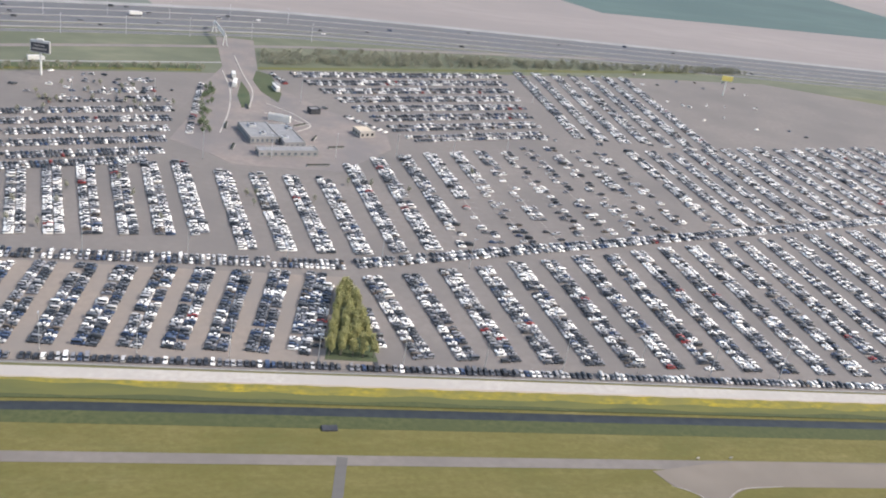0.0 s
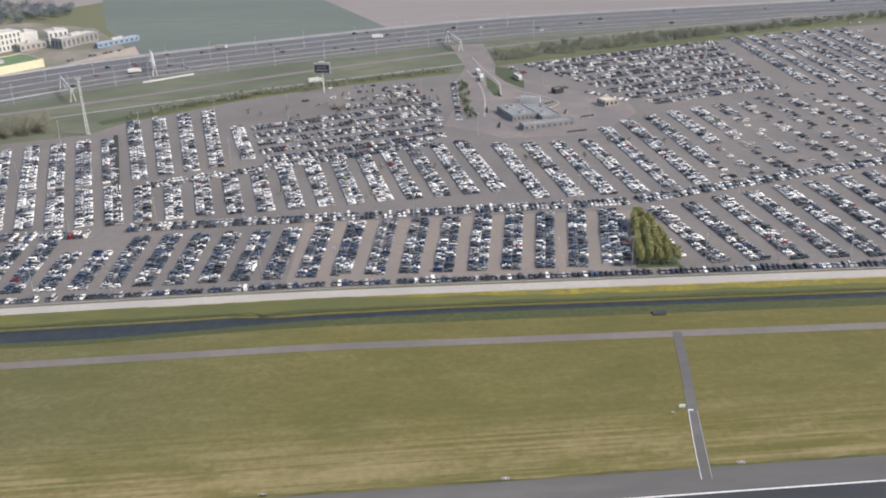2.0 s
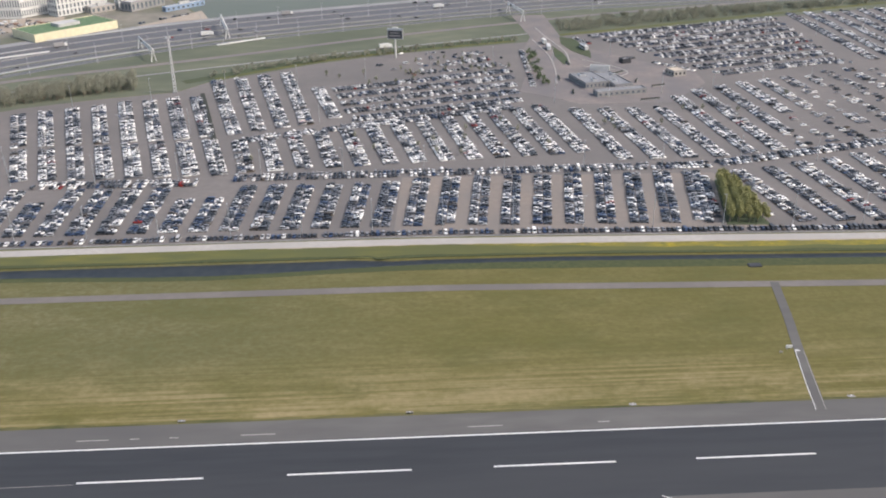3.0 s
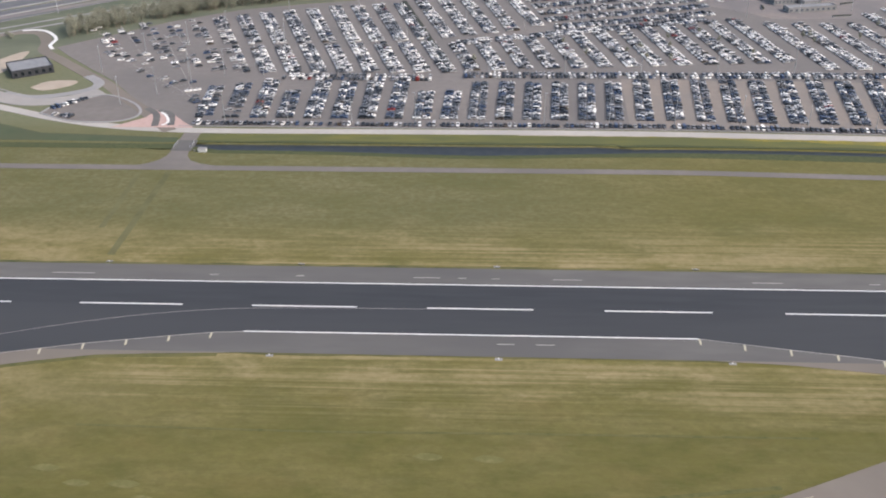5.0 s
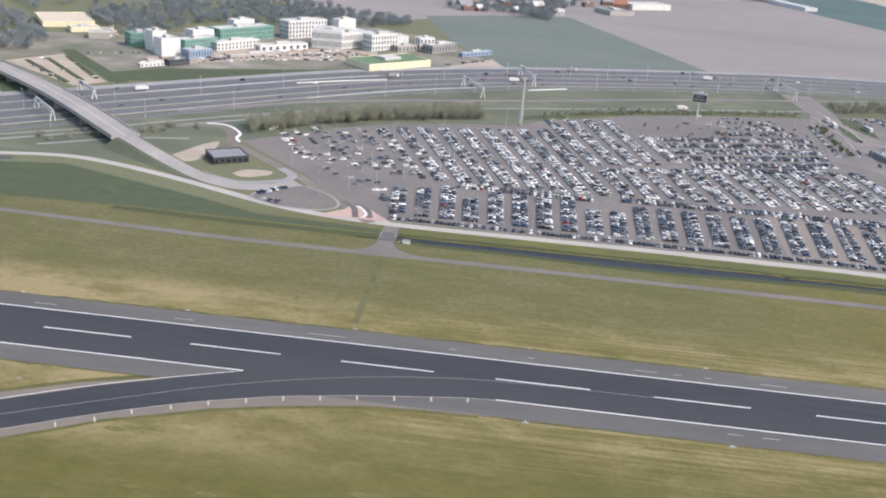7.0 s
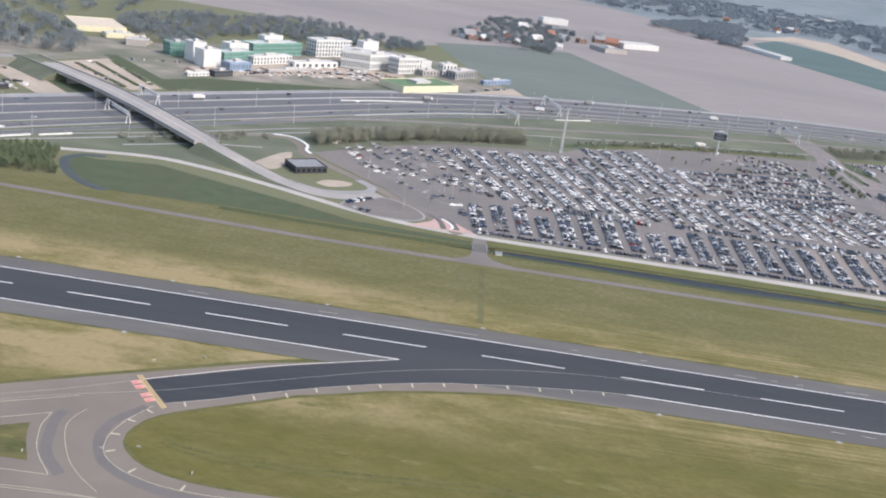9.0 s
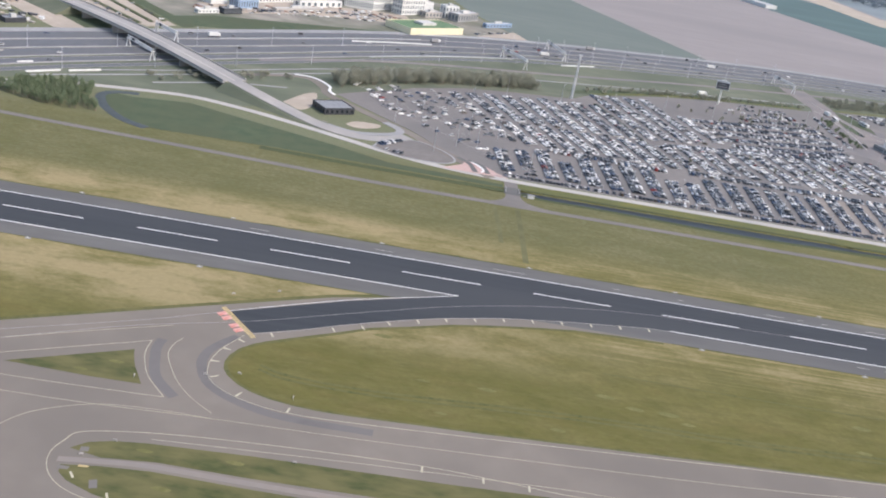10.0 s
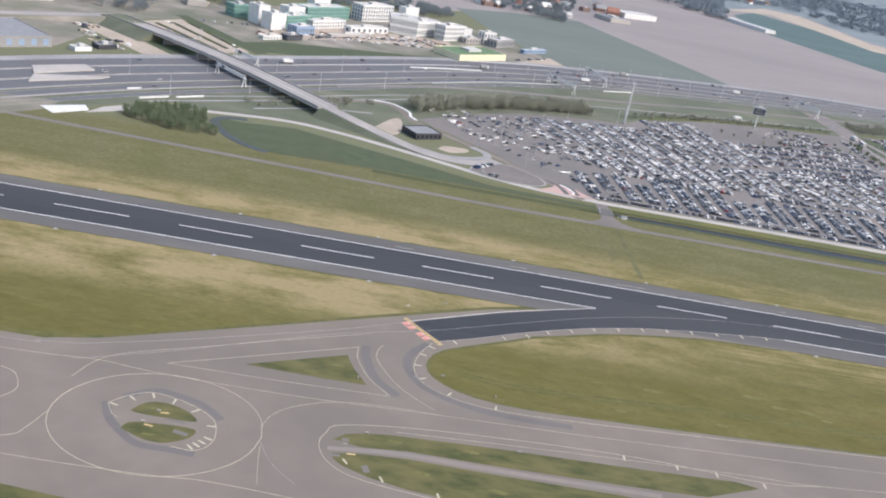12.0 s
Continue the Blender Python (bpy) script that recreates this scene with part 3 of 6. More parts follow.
line([(-119.8, -138), (-117.4, -143.5), (-113.7, -148.7), (-108, -154)], 0.14, PAINT_FAINT)
line([(-119.6, -140), (-118.8, -147), (-117.3, -156)], 0.14)
line([(-196, -156), (-181, -151.8), (-178, -147.3), (-176, -139)], 0.2)
line([(-230, -157), (-179, -159.2), (-153, -159.2), (-140, -158.8), (-129, -158), (-100, -160), (0, -168)], 0.2)
line([(-196, -121.5), (-191, -124), (-187.5, -131), (-190, -137)], 0.22)

# grass islands in the pavement
setting("grass_island_triangle", slab([(-132, -99.6), (-102, -83.6), (-101, -87), (-99, -92), (-94.4, -100.4), (-108, -100.6)], 0.10), GRASS_ISLAND, "small triangular lawn between taxiways", "grass")
setting("grass_island_oval_north", slab([(-156.2, -133), (-154, -128.9), (-149.3, -127), (-142.4, -129), (-138.1, -133.5), (-145.4, -134), (-153.4, -133.8)], 0.10, 0.25, 3), GRASS_ISLAND, "small half-oval lawn inside the taxi circle", "grass")
setting("grass_island_oval_south", slab([(-156, -141.6), (-154.6, -138.4), (-148, -137.3), (-141.2, -136.9), (-137.2, -137.8), (-138.2, -141.4), (-143, -144.9), (-149, -145)], 0.10, 0.25, 3), GRASS_ISLAND, "small half-oval lawn inside the taxi circle", "grass")
line([(-163, -131), (-158.6, -126), (-153.2, -123), (-146.4, -124.2), (-139.3, -127.3), (-133.6, -132.2), (-131.8, -139.6), (-133.1, -144.4), (-136.3, -146.6), (-141.5, -146.2)], 0.24)
line([(-163, -131), (-160.2, -135.8), (-158.3, -137.3)], 0.2)
for pts in ([(-163.6, -130.6), (-160.5, -137.5), (-156, -142.5), (-149.9, -147.2), (-141.6, -147.6), (-135, -148)], [(-160, -127), (-153, -121.6), (-145.5, -122.6), (-138, -125.6), (-132, -131)]):
    part("worn_ring", ribbon(pts, 2.4, 0.077, 0.1), ASPHALT_TYRE, taxiway, "darker tyre-worn ring")
setting("grass_island_long_north", slab([(-101, -131.5), (-97.8, -128.3), (-92, -126.4), (-84, -125.3), (-59, -123.9), (-34, -123.3), (-9, -122.6), (17, -121.4), (24, -123), (6, -131.2), (-6, -131.8), (-32, -132.2), (-58, -132.5), (-80, -132.0), (-93, -133.4)], 0.10), GRASS_ISLAND, "long narrow lawn between taxiways", "grass")
setting("grass_island_long_south", slab([(-100.5, -138), (-92.6, -136.6), (-80, -135.6), (-58, -136.4), (-33, -136.8), (-20, -136.9), (10, -139), (40, -150), (-30, -158), (-70.7, -150.2), (-79.6, -149), (-90, -146.3), (-97.3, -143), (-100, -140.5)], 0.10), GRASS_ISLAND, "long narrow lawn between taxiways", "grass")
line([(45, -116.8), (26, -119.5), (-16.4, -116.8), (-70, -119.3), (-98.6, -123.9), (-103.4, -129.4), (-104.5, -135.2), (-102, -141.3), (-96.2, -146.2), (-85.7, -149.2), (-60, -153)], 0.22)
setting("island_path", ribbon([(-102, -136.2), (-92.8, -134.9), (-80.3, -133.8), (-58, -134.4), (-32, -134.5), (-8, -134.4)], 1.9, 0.112, 0.1), BRICK_LOT, "pale narrow path between the long lawns", "path")
setting("grass_corner_south", slab([(-700, -170), (-174, -170), (-159, -171.5), (-120, -177), (0, -190), (0, -600), (-700, -600)], 0.10), GRASS_ISLAND, "lawn beside the taxiway", "grass")
setting("grass_south_east", slab([(230, -95), (420, -75), (700, -190), (700, -600), (60, -600), (120, -160)], 0.10), GRASS_ISLAND, "mown lawn beside the taxiway", "grass")

for x, y, w, d, a in ((-140.8, -139.8, 4.2, 1.5, -14), (-143.4, -134.7, 5.0, 0.9, -6), (-91, -143, 1.8, 3.0, 20), (-99.6, -138.9, 2.6, 1.2, 4), (-97.6, -131.2, 2.0, 1.8, 10)):
    pad = part("paved_pad", boxes((-w / 2, w / 2, -d / 2, d / 2, 0.02, 0.125)), ASPHALT_WORN, taxiway, "small worn paved pad in the lawn")
    pad.matrix_basis = pose(x, y, 0, 0, 0, a)
for x, y, a in ((-147.2, -131.9, 8), (-149.6, -138.6, -10), (-95.4, -137.4, 4)):
    mark = part("guide_bar", boxes((-1.2, 1.2, -0.3, 0.3, 0.02, 0.15)), PAINT_GOLD, taxiway, "short yellow painted bar")
    mark.matrix_basis = pose(x, y, 0, 0, 0, a)
for x, y, w in ((-104.4, -91.4, 1.5), (-112, -97.6, 1.3), (-148.6, -142.6, 1.2), (-151, -130.6, 0.9), (-84, -128.4, 1.4), (-62, -127.6, 1.6), (-76, -141.2, 1.6), (-55, -144, 1.8)):
    setting("dry_patch", slab([(x - w * 1.6, y), (x - w * 0.7, y + w * 0.5), (x + w * 0.5, y + w * 0.45), (x + w * 1.5, y + 0.1), (x + w * 0.8, y - w * 0.5), (x - w * 0.6, y - w * 0.4)], 0.114, 0.1, 3), GRASS_PALE, "pale dry patch in the small lawn", "grass")

# short bars across the taxiway edges
bar_mesh = bpy.data.meshes.new("edge_bar")
bm = boxes((-0.28, 0.28, -2.5, 0, 0.05, 0.13)); bm.to_mesh(bar_mesh); bm.free(); bar_mesh.materials.append(PAINT_YELLOW)
for x, y, a in [(62.1, -13.9, 2), (51, -15.8, 8), (40, -17.9, 9), (29, -20.0, 11), (18.3, -22.6, 12), (7.7, -25.2, 15), (-2.6, -28.8, 18), (-12.7, -32.5, 21), (-22.3, -36.8, 24), (-31.9, -41.5, 26), (-40, -47.4, 27), (-49, -52, 27), (-67, -61.5, 27),
                (193.6, -13.2, 0), (205, -15.5, -8), (216.5, -17.4, -9), (228, -19.2, -10), (239, -21.6, -12), (250, -24.2, -14), (260.5, -27.8, -20), (-75.5, -68.5, 60), (-78.6, -75, 80), (-80, -83, 95), (-78, -91.5, 120), (-69, -99, 150), (-54, -103, 172),
                *[(x, y, math.degrees(math.atan2(-135.5 - y, -147.5 - x)) + 90) for x, y in ((-162.4, -131), (-158.4, -126.4), (-153, -123.3), (-146.2, -124.5), (-138.8, -127.8), (-132.6, -134.6), (-132.2, -140.8), (-133.4, -142.9), (-134.6, -144.6), (-136, -146))], (-16, -117, 0), (0, -117.5, 0), (12, -118, 0), (26, -120, 0), (-96, -142, 215), (-86, -147.5, 205), (-71, -151, 195)]:
    share("edge_bar", bar_mesh, taxiway, pose(x, y, 0, 0, 0, a))
# fringe of longer grass, tyre tracks and dry patches in the wide lawn
setting("grass_fringe", ribbon([(66, -23.2), (50, -24), (34, -25), (18.6, -28.2), (3.6, -32), (-10.8, -36.4), (-24, -42.4), (-37, -47.8), (-47, -54.4), (-58, -61.2), (-67, -67), (-71.2, -70.2), (-74.2, -74), (-76, -80), (-75.6, -86), (-70, -93.2), (-60, -97.9), (-46, -99.9), (0, -98.1), (60, -94.2), (140, -89.2)], 2.6, 0.035, 0.1, 3), GRASS_TRACK, "longer green grass along the taxiway edge", "grass")
setting("grass_fringe_west", ribbon([(-204, -102.6), (-176, -97.1), (-134, -74.6), (-88, -49.4), (-52, -30.1), (-30, -22.2)], 3.4, 0.035, 0.1, 3), GRASS_TRACK, "longer green grass along the taxiway edge", "grass")
for d, w in ((0, 1.15), (2.3, 1.0)):
    setting("tyre_track", ribbon([(-66, -81 - d), (-58.7, -84 - d), (-44, -85.2 - d), (-27, -85 - d), (6.5, -82.2 - d), (41, -80.0 - d), (82.5, -79.4 - d), (150, -75 - d), (200, -68 - d)], w, 0.03, 0.1, 4), GRASS_TRACK, "dark tyre track in the lawn", "track")
setting("mowing_edge", ribbon([(40, -52.5), (95, -53.2), (137, -52.6), (213, -51.9)], 0.7, 0.03, 0.1, 4), GRASS_TRACK, "dark edge of a mown strip", "track")
for pts, w in (([(18, 91), (18.5, 59), (18.8, 28)], 2.4), ([(6.8, 90), (8.4, 66), (9.1, 46)], 2.0)):
    setting("worn_crossing", ribbon(pts, w, 0.022, 0.1, 4), GRASS_CROSS, "faint darker trail across the grass", "track")
for x, y, w in ((-18, -74.9, 1.4), (1.5, -74.3, 2.0), (63.4, -75.7, 1.6), (-32.5, -51.7, 2.2), (-12, -91, 1.3), (22, -90, 1.6), (38.9, -67.1, 2.2), (47.6, -71.6, 2.0), (58.1, -71.6, 2.4), (123.6, -60.9, 2.2), (137.4, -61.3, 2.4), (118.5, -75.6, 1.8)):
    setting("dry_patch", slab([(x - w * 1.6, y), (x - w * 0.7, y + w * 0.5), (x + w * 0.5, y + w * 0.45), (x + w * 1.5, y + 0.1), (x + w * 0.8, y - w * 0.5), (x - w * 0.6, y - w * 0.4)], 0.03, 0.1, 3), GRASS_PALE, "pale dry patch in the lawn", "grass")
hold = part("holding_bar", boxes((-0.75, -0.35, -10.6, 10.6, 0.05, 0.14), (-0.15, 0.15, -10.6, 10.6, 0.05, 0.138), (0.35, 0.75, -10.6, 10.6, 0.05, 0.14)), PAINT_GOLD, taxiway, "double yellow holding bar")
hold.matrix_basis = pose(-78, -58.2, 0, 0, 0, 39.5)
for k in range(4):
    o = part("holding_sign", boxes((-1.6, 1.6, -1.15, 1.15, 0.05, 0.13), (-1.2, -0.8, -0.8, 0.8, 0.1, 0.14), (-0.3, 0.1, -0.8, 0.8, 0.1, 0.14), (0.6, 1.0, -0.8, 0.8, 0.1, 0.14)), PAINT_RED, taxiway, "red painted holding sign with pale bars")
    o.matrix_basis = pose(-83.9 + 1.95 * (k + (k > 1) * 0.7), -54.2 - 2.35 * (k + (k > 1) * 0.7), 0, 0, 0, 39.5)

# car park surface
LOT = [(10, 136.5), (100, 136.2), (210, 136.2), (300, 132.6), (400, 128.6), (500, 124), (760, 113), (900, 300), (900, 560), (760, 600), (622, 571), (484, 531), (344, 488), (322, 482), (310, 470), (287, 462), (201, 436), (147, 412), (85, 371), (70, 350), (28, 338), (-10, 323), (-43, 298), (-72, 266), (-90, 246), (-77, 231), (-57, 210), (-40, 193), (-25, 173), (-10, 156), (2, 142)]
lot = setting("car_park", slab(LOT, 0.08, 0.3), ASPHALT_LOT, "huge car park of grey-brown paving", "car park")
part("kerb", ribbon([(8, 136.4), (100, 136.0), (210, 136.0), (300, 132.4), (400, 128.4), (500, 123.8), (760, 112.8)], 0.5, 0.22, 0.4), CONCRETE_GREY, lot, "low concrete kerb")
setting("clinker_lanes", slab([(196, 138), (340, 133.6), (338, 196), (200, 200)], 0.095, 0.2), BRICK_LOT, "brown clinker paved lanes of the car park", "paving")

# ---- cars ----


CAR = 0.82  # small European cars, closely parked


def car_sections(kind):
    """Stations along a car: x, half width, sill, belt height, roof half width, roof height."""
    if kind == "van":
        return [(-2.35, 0.80, 0.35, 0.95, 0.74, 1.75), (-2.25, 0.88, 0.28, 1.05, 0.78, 1.95), (0.9, 0.90, 0.26, 1.05, 0.78, 1.98), (1.35, 0.90, 0.26, 1.02, 0.72, 1.80), (1.85, 0.88, 0.26, 0.98, 0.80, 1.05), (2.35, 0.78, 0.34, 0.78, 0.70, 0.82)]
    if kind == "estate":
        return [(-2.15, 0.72, 0.40, 0.80, 0.62, 0.98), (-2.05, 0.82, 0.30, 0.90, 0.58, 1.30), (-1.7, 0.86, 0.26, 0.92, 0.62, 1.46), (0.0, 0.87, 0.24, 0.90, 0.64, 1.48), (0.45, 0.87, 0.24, 0.90, 0.60, 1.40), (1.15, 0.86, 0.24, 0.86, 0.76, 0.95), (1.95, 0.82, 0.28, 0.72, 0.72, 0.78), (2.18, 0.66, 0.36, 0.58, 0.58, 0.64)]
    return [(-2.15, 0.70, 0.40, 0.78, 0.62, 0.86), (-1.95, 0.82, 0.28, 0.86, 0.70, 0.96), (-1.45, 0.86, 0.25, 0.88, 0.70, 0.99), (-0.85, 0.87, 0.24, 0.88, 0.60, 1.36), (0.15, 0.87, 0.24, 0.88, 0.60, 1.40), (0.95, 0.86, 0.24, 0.86, 0.74, 0.95), (1.85, 0.82, 0.28, 0.72, 0.70, 0.80), (2.15, 0.66, 0.36, 0.56, 0.56, 0.64)]


def car_shell(kind):
    """Verts, faces and which faces are glass."""
    st = car_sections(kind); vs, fs, glass = [], [], []
    for x, w, zs, zb, wr, zr in st:
        vs += [(x, w * 0.94, zs), (x, w, (zs + zb) / 2), (x, w * 0.97, zb), (x, wr, zr), (x, -wr, zr), (x, -w * 0.97, zb), (x, -w, (zs + zb) / 2), (x, -w * 0.94, zs)]
    for k in range(len(st) - 1):
        tall = (st[k][5] - st[k][3] > 0.3, st[k + 1][5] - st[k + 1][3] > 0.3)
        for i in range(7):
            a = 8 * k + i
            fs.append((a, a + 8, a + 9, a + 1))
            side = i in (2, 4) and all(tall)
            slope = i == 3 and tall[0] != tall[1]
            glass.append(side or slope)
    fs.append(tuple(range(8))); glass.append(False)
    n = 8 * (len(st) - 1); fs.append(tuple(n + i for i in range(7, -1, -1))); glass.append(False)
    return np.array(vs) * CAR, fs, glass


SHELLS = {k: car_shell(k) for k in ("saloon", "estate", "van")}
bay_lines = []  # ends of rows that are half empty
placed = []  # x, y, turn, kind, near
rng = random.Random(7)


def put(x, y, turn, near=False, vans=0.05):
    k = "van" if rng.random() < vans else rng.choice(("saloon", "estate"))
    flip = 180 if rng.random() < 0.5 else 0
    placed.append((x + rng.uniform(-0.12, 0.12), y + rng.uniform(-0.12, 0.12), turn + flip + rng.uniform(-2, 2), k, near))


def row(p, q, fill=0.95, double=True, pitch=1.98, near_first=0, off=1.92):
    """A row of stalls from p to q, two cars nose to nose."""
    p, q = Vector(p), Vector(q); d = q - p; n = int(d.length / pitch)
    if n < 1:
        return
    u = d.normalized(); s = Vector((-u.y, u.x)); turn = math.degrees(math.atan2(s.y, s.x))
    patch = rng.random() * 9
    if fill < 0.6 and double:
        bay_lines.append((p, q, s))
    for i in range(n):
        c = p + u * pitch * (i + 0.5)
        for side in ((-1, 1) if double else (0,)):
            f = fill
            if fill < 0.9:
                f = fill * (0.35 + 1.3 * (noise.noise(Vector((c.x * 0.05 + patch, c.y * 0.05, side * 0.3))) * 0.5 + 0.5))
            if rng.random() < f:
                e = c + s * off * side
                put(e.x, e.y, turn, i < near_first)



# front line along the kerb
x = 14.0
while x < 640:
    if rng.random() < 0.97:
        put(x, 139.4 + bend(x), 90, x < 400)
    x += 1.98
# front block, west of the tree bed
BOTTOM_A = [16 + 11.66 * k for k in range(16)] + [203.5 + 12.6 * k for k in range(10)]
for k, xb in enumerate(BOTTOM_A):
    lean = -4.5 + 16.5 * (xb - 16) / 307
    top = (187 + min(k, 2) * 4 if k not in (3, 8, 9) else 181) + (3.5 if xb > 195 else 0)
    row((xb, 146.0 + bend(xb)), (xb + lean, top), 0.97 if k > 1 else 0.75, True, 1.98, 1)


def road_ab(x):
    """The cross road between the front and the middle blocks."""
    return 204.0 if x < 340 else 204.0 + 0.27 * (x - 340)


# front block, east of the tree bed
for k in range(23):
    xb, xt = 357.5 + 14.9 * k, 348.6 + 15.75 * k
    row((xb, 146.0 + bend(xb)), (xt, 197.5 + 0.28 * (xt - 348.6)), 0.96, True, 1.98, 1)
row((344.5, 146), (343, 172), 0.9, False); row((321.5, 146), (330, 190), 0.95)
# line along the road between the blocks
row((40, 200), (112, 199), 0.9, True, 1.98, 0, 2.1); row((126, 203.5), (340, 205.5), 0.9, True, 1.98, 0, 2.1)
row((344, 206.5), (700, road_ab(700) + 1.5), 0.9, True, 1.98, 0, 2.1)
# western tall rows
for k in range(-6, 8):
    xb = 31.6 + 12.5 * k; yb = 206 + 0.3 * k
    if k < -1:
        yb = 206 + (-1 - k) * 3
    xt, yt = -6.3 + 12.9 * k, 311 + 4.6 * k if k < 4 else 331 + 2.2 * (k - 4)
    fill = 0.96 if k > 0 else {0: 0.8, -1: 0.5, -2: 0.38, -3: 0.28, -4: 0.25, -5: 0.2, -6: 0.2}[k]
    v = (250 + 1.2 * k - yb) / (yt - yb)
    xm, ym = xb + (xt - xb) * v, yb + (yt - yb) * v
    row((xb, yb), (xm, ym), fill); row((xm - 1.2, ym + 3.4), (xt, yt), fill)
row((10, 165), (-60, 240), 0.16); row((4, 175), (-40, 270), 0.12)
# middle rows
for k in range(13):
    row((130.5 + 13.0 * k, 210.5 + 1.25 * k), (120.5 + 12.9 * k, 255 + 4.2 * k), 0.93)
for k in range(15):
    xb, xt = 304 + 15.0 * k, 294.5 + 15.4 * k
    yb, yt = max(215, road_ab(xb) + 8), (297 if k < 4 else 319 if k == 4 else 331 + 5.8 * min(k - 5, 7))
    v = {6: 0.2, 7: 0.45, 8: 0.6, 9: 0.8}.get(k, 0.0 if k < 6 else 1.0)
    xm, ym = xb + (xt - xb) * v, yb + (yt - yb) * v
    row((xb, yb), (xm, ym), 0.34); row((xm, ym), (xt, yt), 0.95)
# rows north of the middle road
for k in range(4):
    row((117 + 11.6 * k, 266 + 4.6 * k), (89 + 13.6 * k, 374 + 5 * k), 0.95)
row((166, 290), (152, 352), 0.9)
# line along the northern road
row((122, 256), (170, 273), 0.9, True, 1.98, 0, 2.1); row((170, 273), (262, 304), 0.95, True, 1.98, 0, 2.1)
# blocks of cross rows
for k in range(5):
    row((174 - 3.2 * k, 287 + 14.8 * k), (269 + 0.6 * k, 318 + 16.3 * k), 0.93, True, 1.98, 0, 2.3)
row((206, 379), (267, 400), 0.7, True, 1.98, 0, 2.3); row((224, 400), (262, 416), 0.6, True, 1.98, 0, 2.3); row((238, 419), (257, 435), 0.45, True, 1.98, 0, 2.3)
for k in range(8):
    v = k / 7
    row((395 - 56 * v, 364 + 111 * v), (487 + 8 * v, 394 + 134 * v), 0.98, True, 1.98, 0, 3.1)
for _ in range(30):
    put(rng.uniform(185, 268), rng.uniform(385, 436), rng.uniform(0, 360))
# eastern rows
for k in range(7):
    row((508 + 15.0 * k, 392 - 0.5 * k), (514 + 16.0 * k, 547 + 3 * k), (0.96, 0.95, 0.85, 0.7, 0.8, 0.9, 0.93)[k])
for k in range(15):
    xb = 534 + 15.2 * k
    row((xb, road_ab(xb) + 8), (xb - 1, 378 if k < 3 else 376 + 4 * k), 0.8 if k < 1 else 0.94)
row((470, 385), (520, 384), 0.4, False)
for _ in range(22):
    put(rng.uniform(620, 740), rng.uniform(440, 590), rng.uniform(0, 360))
# short rows by the entrance
row((279, 345), (284, 436), 0.75, False)
row((334, 452), (326, 476), 0.9, False)
row((352, 410), (384, 372), 0.5, False)
row((-54, 155), (-42, 170), 0.9, False); row((-52, 149), (-40, 145), 0.4, False)
for x0, y0, x1, y1, f in ((-318, 412, -252, 350, 0.12), (-309, 426, -246, 360, 0.12), (-298, 440, -238, 372, 0.1), (-200, 470, -160, 505, 0.5), (-150, 520, -110, 545, 0.5), (-290, 455, -250, 480, 0.4), (-120, 555, -80, 560, 0.5), (-10, 545, 30, 590, 0.4), (-230, 440, -205, 470, 0.5)):
    row((x0, y0), (x1, y1), f, False)

# ---- build the cars ----
near = [p for p in placed if p[4]][:295]
near_ids = set(id(p) for p in near)
far = [p for p in placed if id(p) not in near_ids]

thing_car = {}


def first_car(kind):
    vs, fs, glass = SHELLS[kind]
    root = empty("car", 0, 0, 0.08)
    me = bpy.data.meshes.new("body"); me.from_pydata([tuple(v) for v in vs], [], [f for f, g in zip(fs, glass) if not g]); me.materials.append(PAINT_CAR)
    body = new("body", me); body.parent = root
    for pane, sel in (("side_window", lambda n: n.y > 0.5), ("side_window", lambda n: n.y < -0.5), ("windscreen", lambda n: n.x > 0.2 and abs(n.y) < 0.5), ("rear_window", lambda n: n.x < -0.2 and abs(n.y) < 0.5)):
        pick = []
        for f, g in zip(fs, glass):
            if g:
                q = [Vector(vs[i]) for i in f]; nrm = (q[2] - q[0]).cross(q[3] - q[1]).normalized()
                if nrm.z < 0:
                    nrm = -nrm
                if sel(nrm):
                    pick.append(f)
        if pick:
            used = sorted({i for f in pick for i in f})
            gm = bpy.data.meshes.new(pane); gm.from_pydata([tuple(vs[i]) for i in used], [], [[used.index(i) for i in f] for f in pick]); gm.materials.append(GLASS_DARK)
            share(pane, gm, root, Matrix(), "dark tinted car window")
    bm = bmesh.new(); tube(bm, (0, -0.09, 0), (0, 0.09, 0), 0.26, 0.26, 10)
    wm = bpy.data.meshes.new("wheel"); bm.to_mesh(wm); bm.free(); wm.materials.append(RUBBER)
    for wx in (-1.3, 1.3):
        for wy in (-0.8, 0.8):
            share("wheel", wm, root, pose(wx * CAR, wy * CAR, 0.31 * CAR))
    return root


CAR_LABEL = {"saloon": "parked saloon car on the paved car park", "estate": "parked hatchback car on the paved car park", "van": "parked tall van on the paved car park"}
for x, y, turn, kind, _ in near:
    if kind not in thing_car:
        o = first_car(kind); o.matrix_basis = pose(x, y, 0.08, 0, 0, turn)
        thing_car[kind] = tagged(o, CAR_LABEL[kind], "van" if kind == "van" else "car", "cars along the front kerb")
    else:
        copy_thing(thing_car[kind], pose(x, y, 0.08, 0, 0, turn))

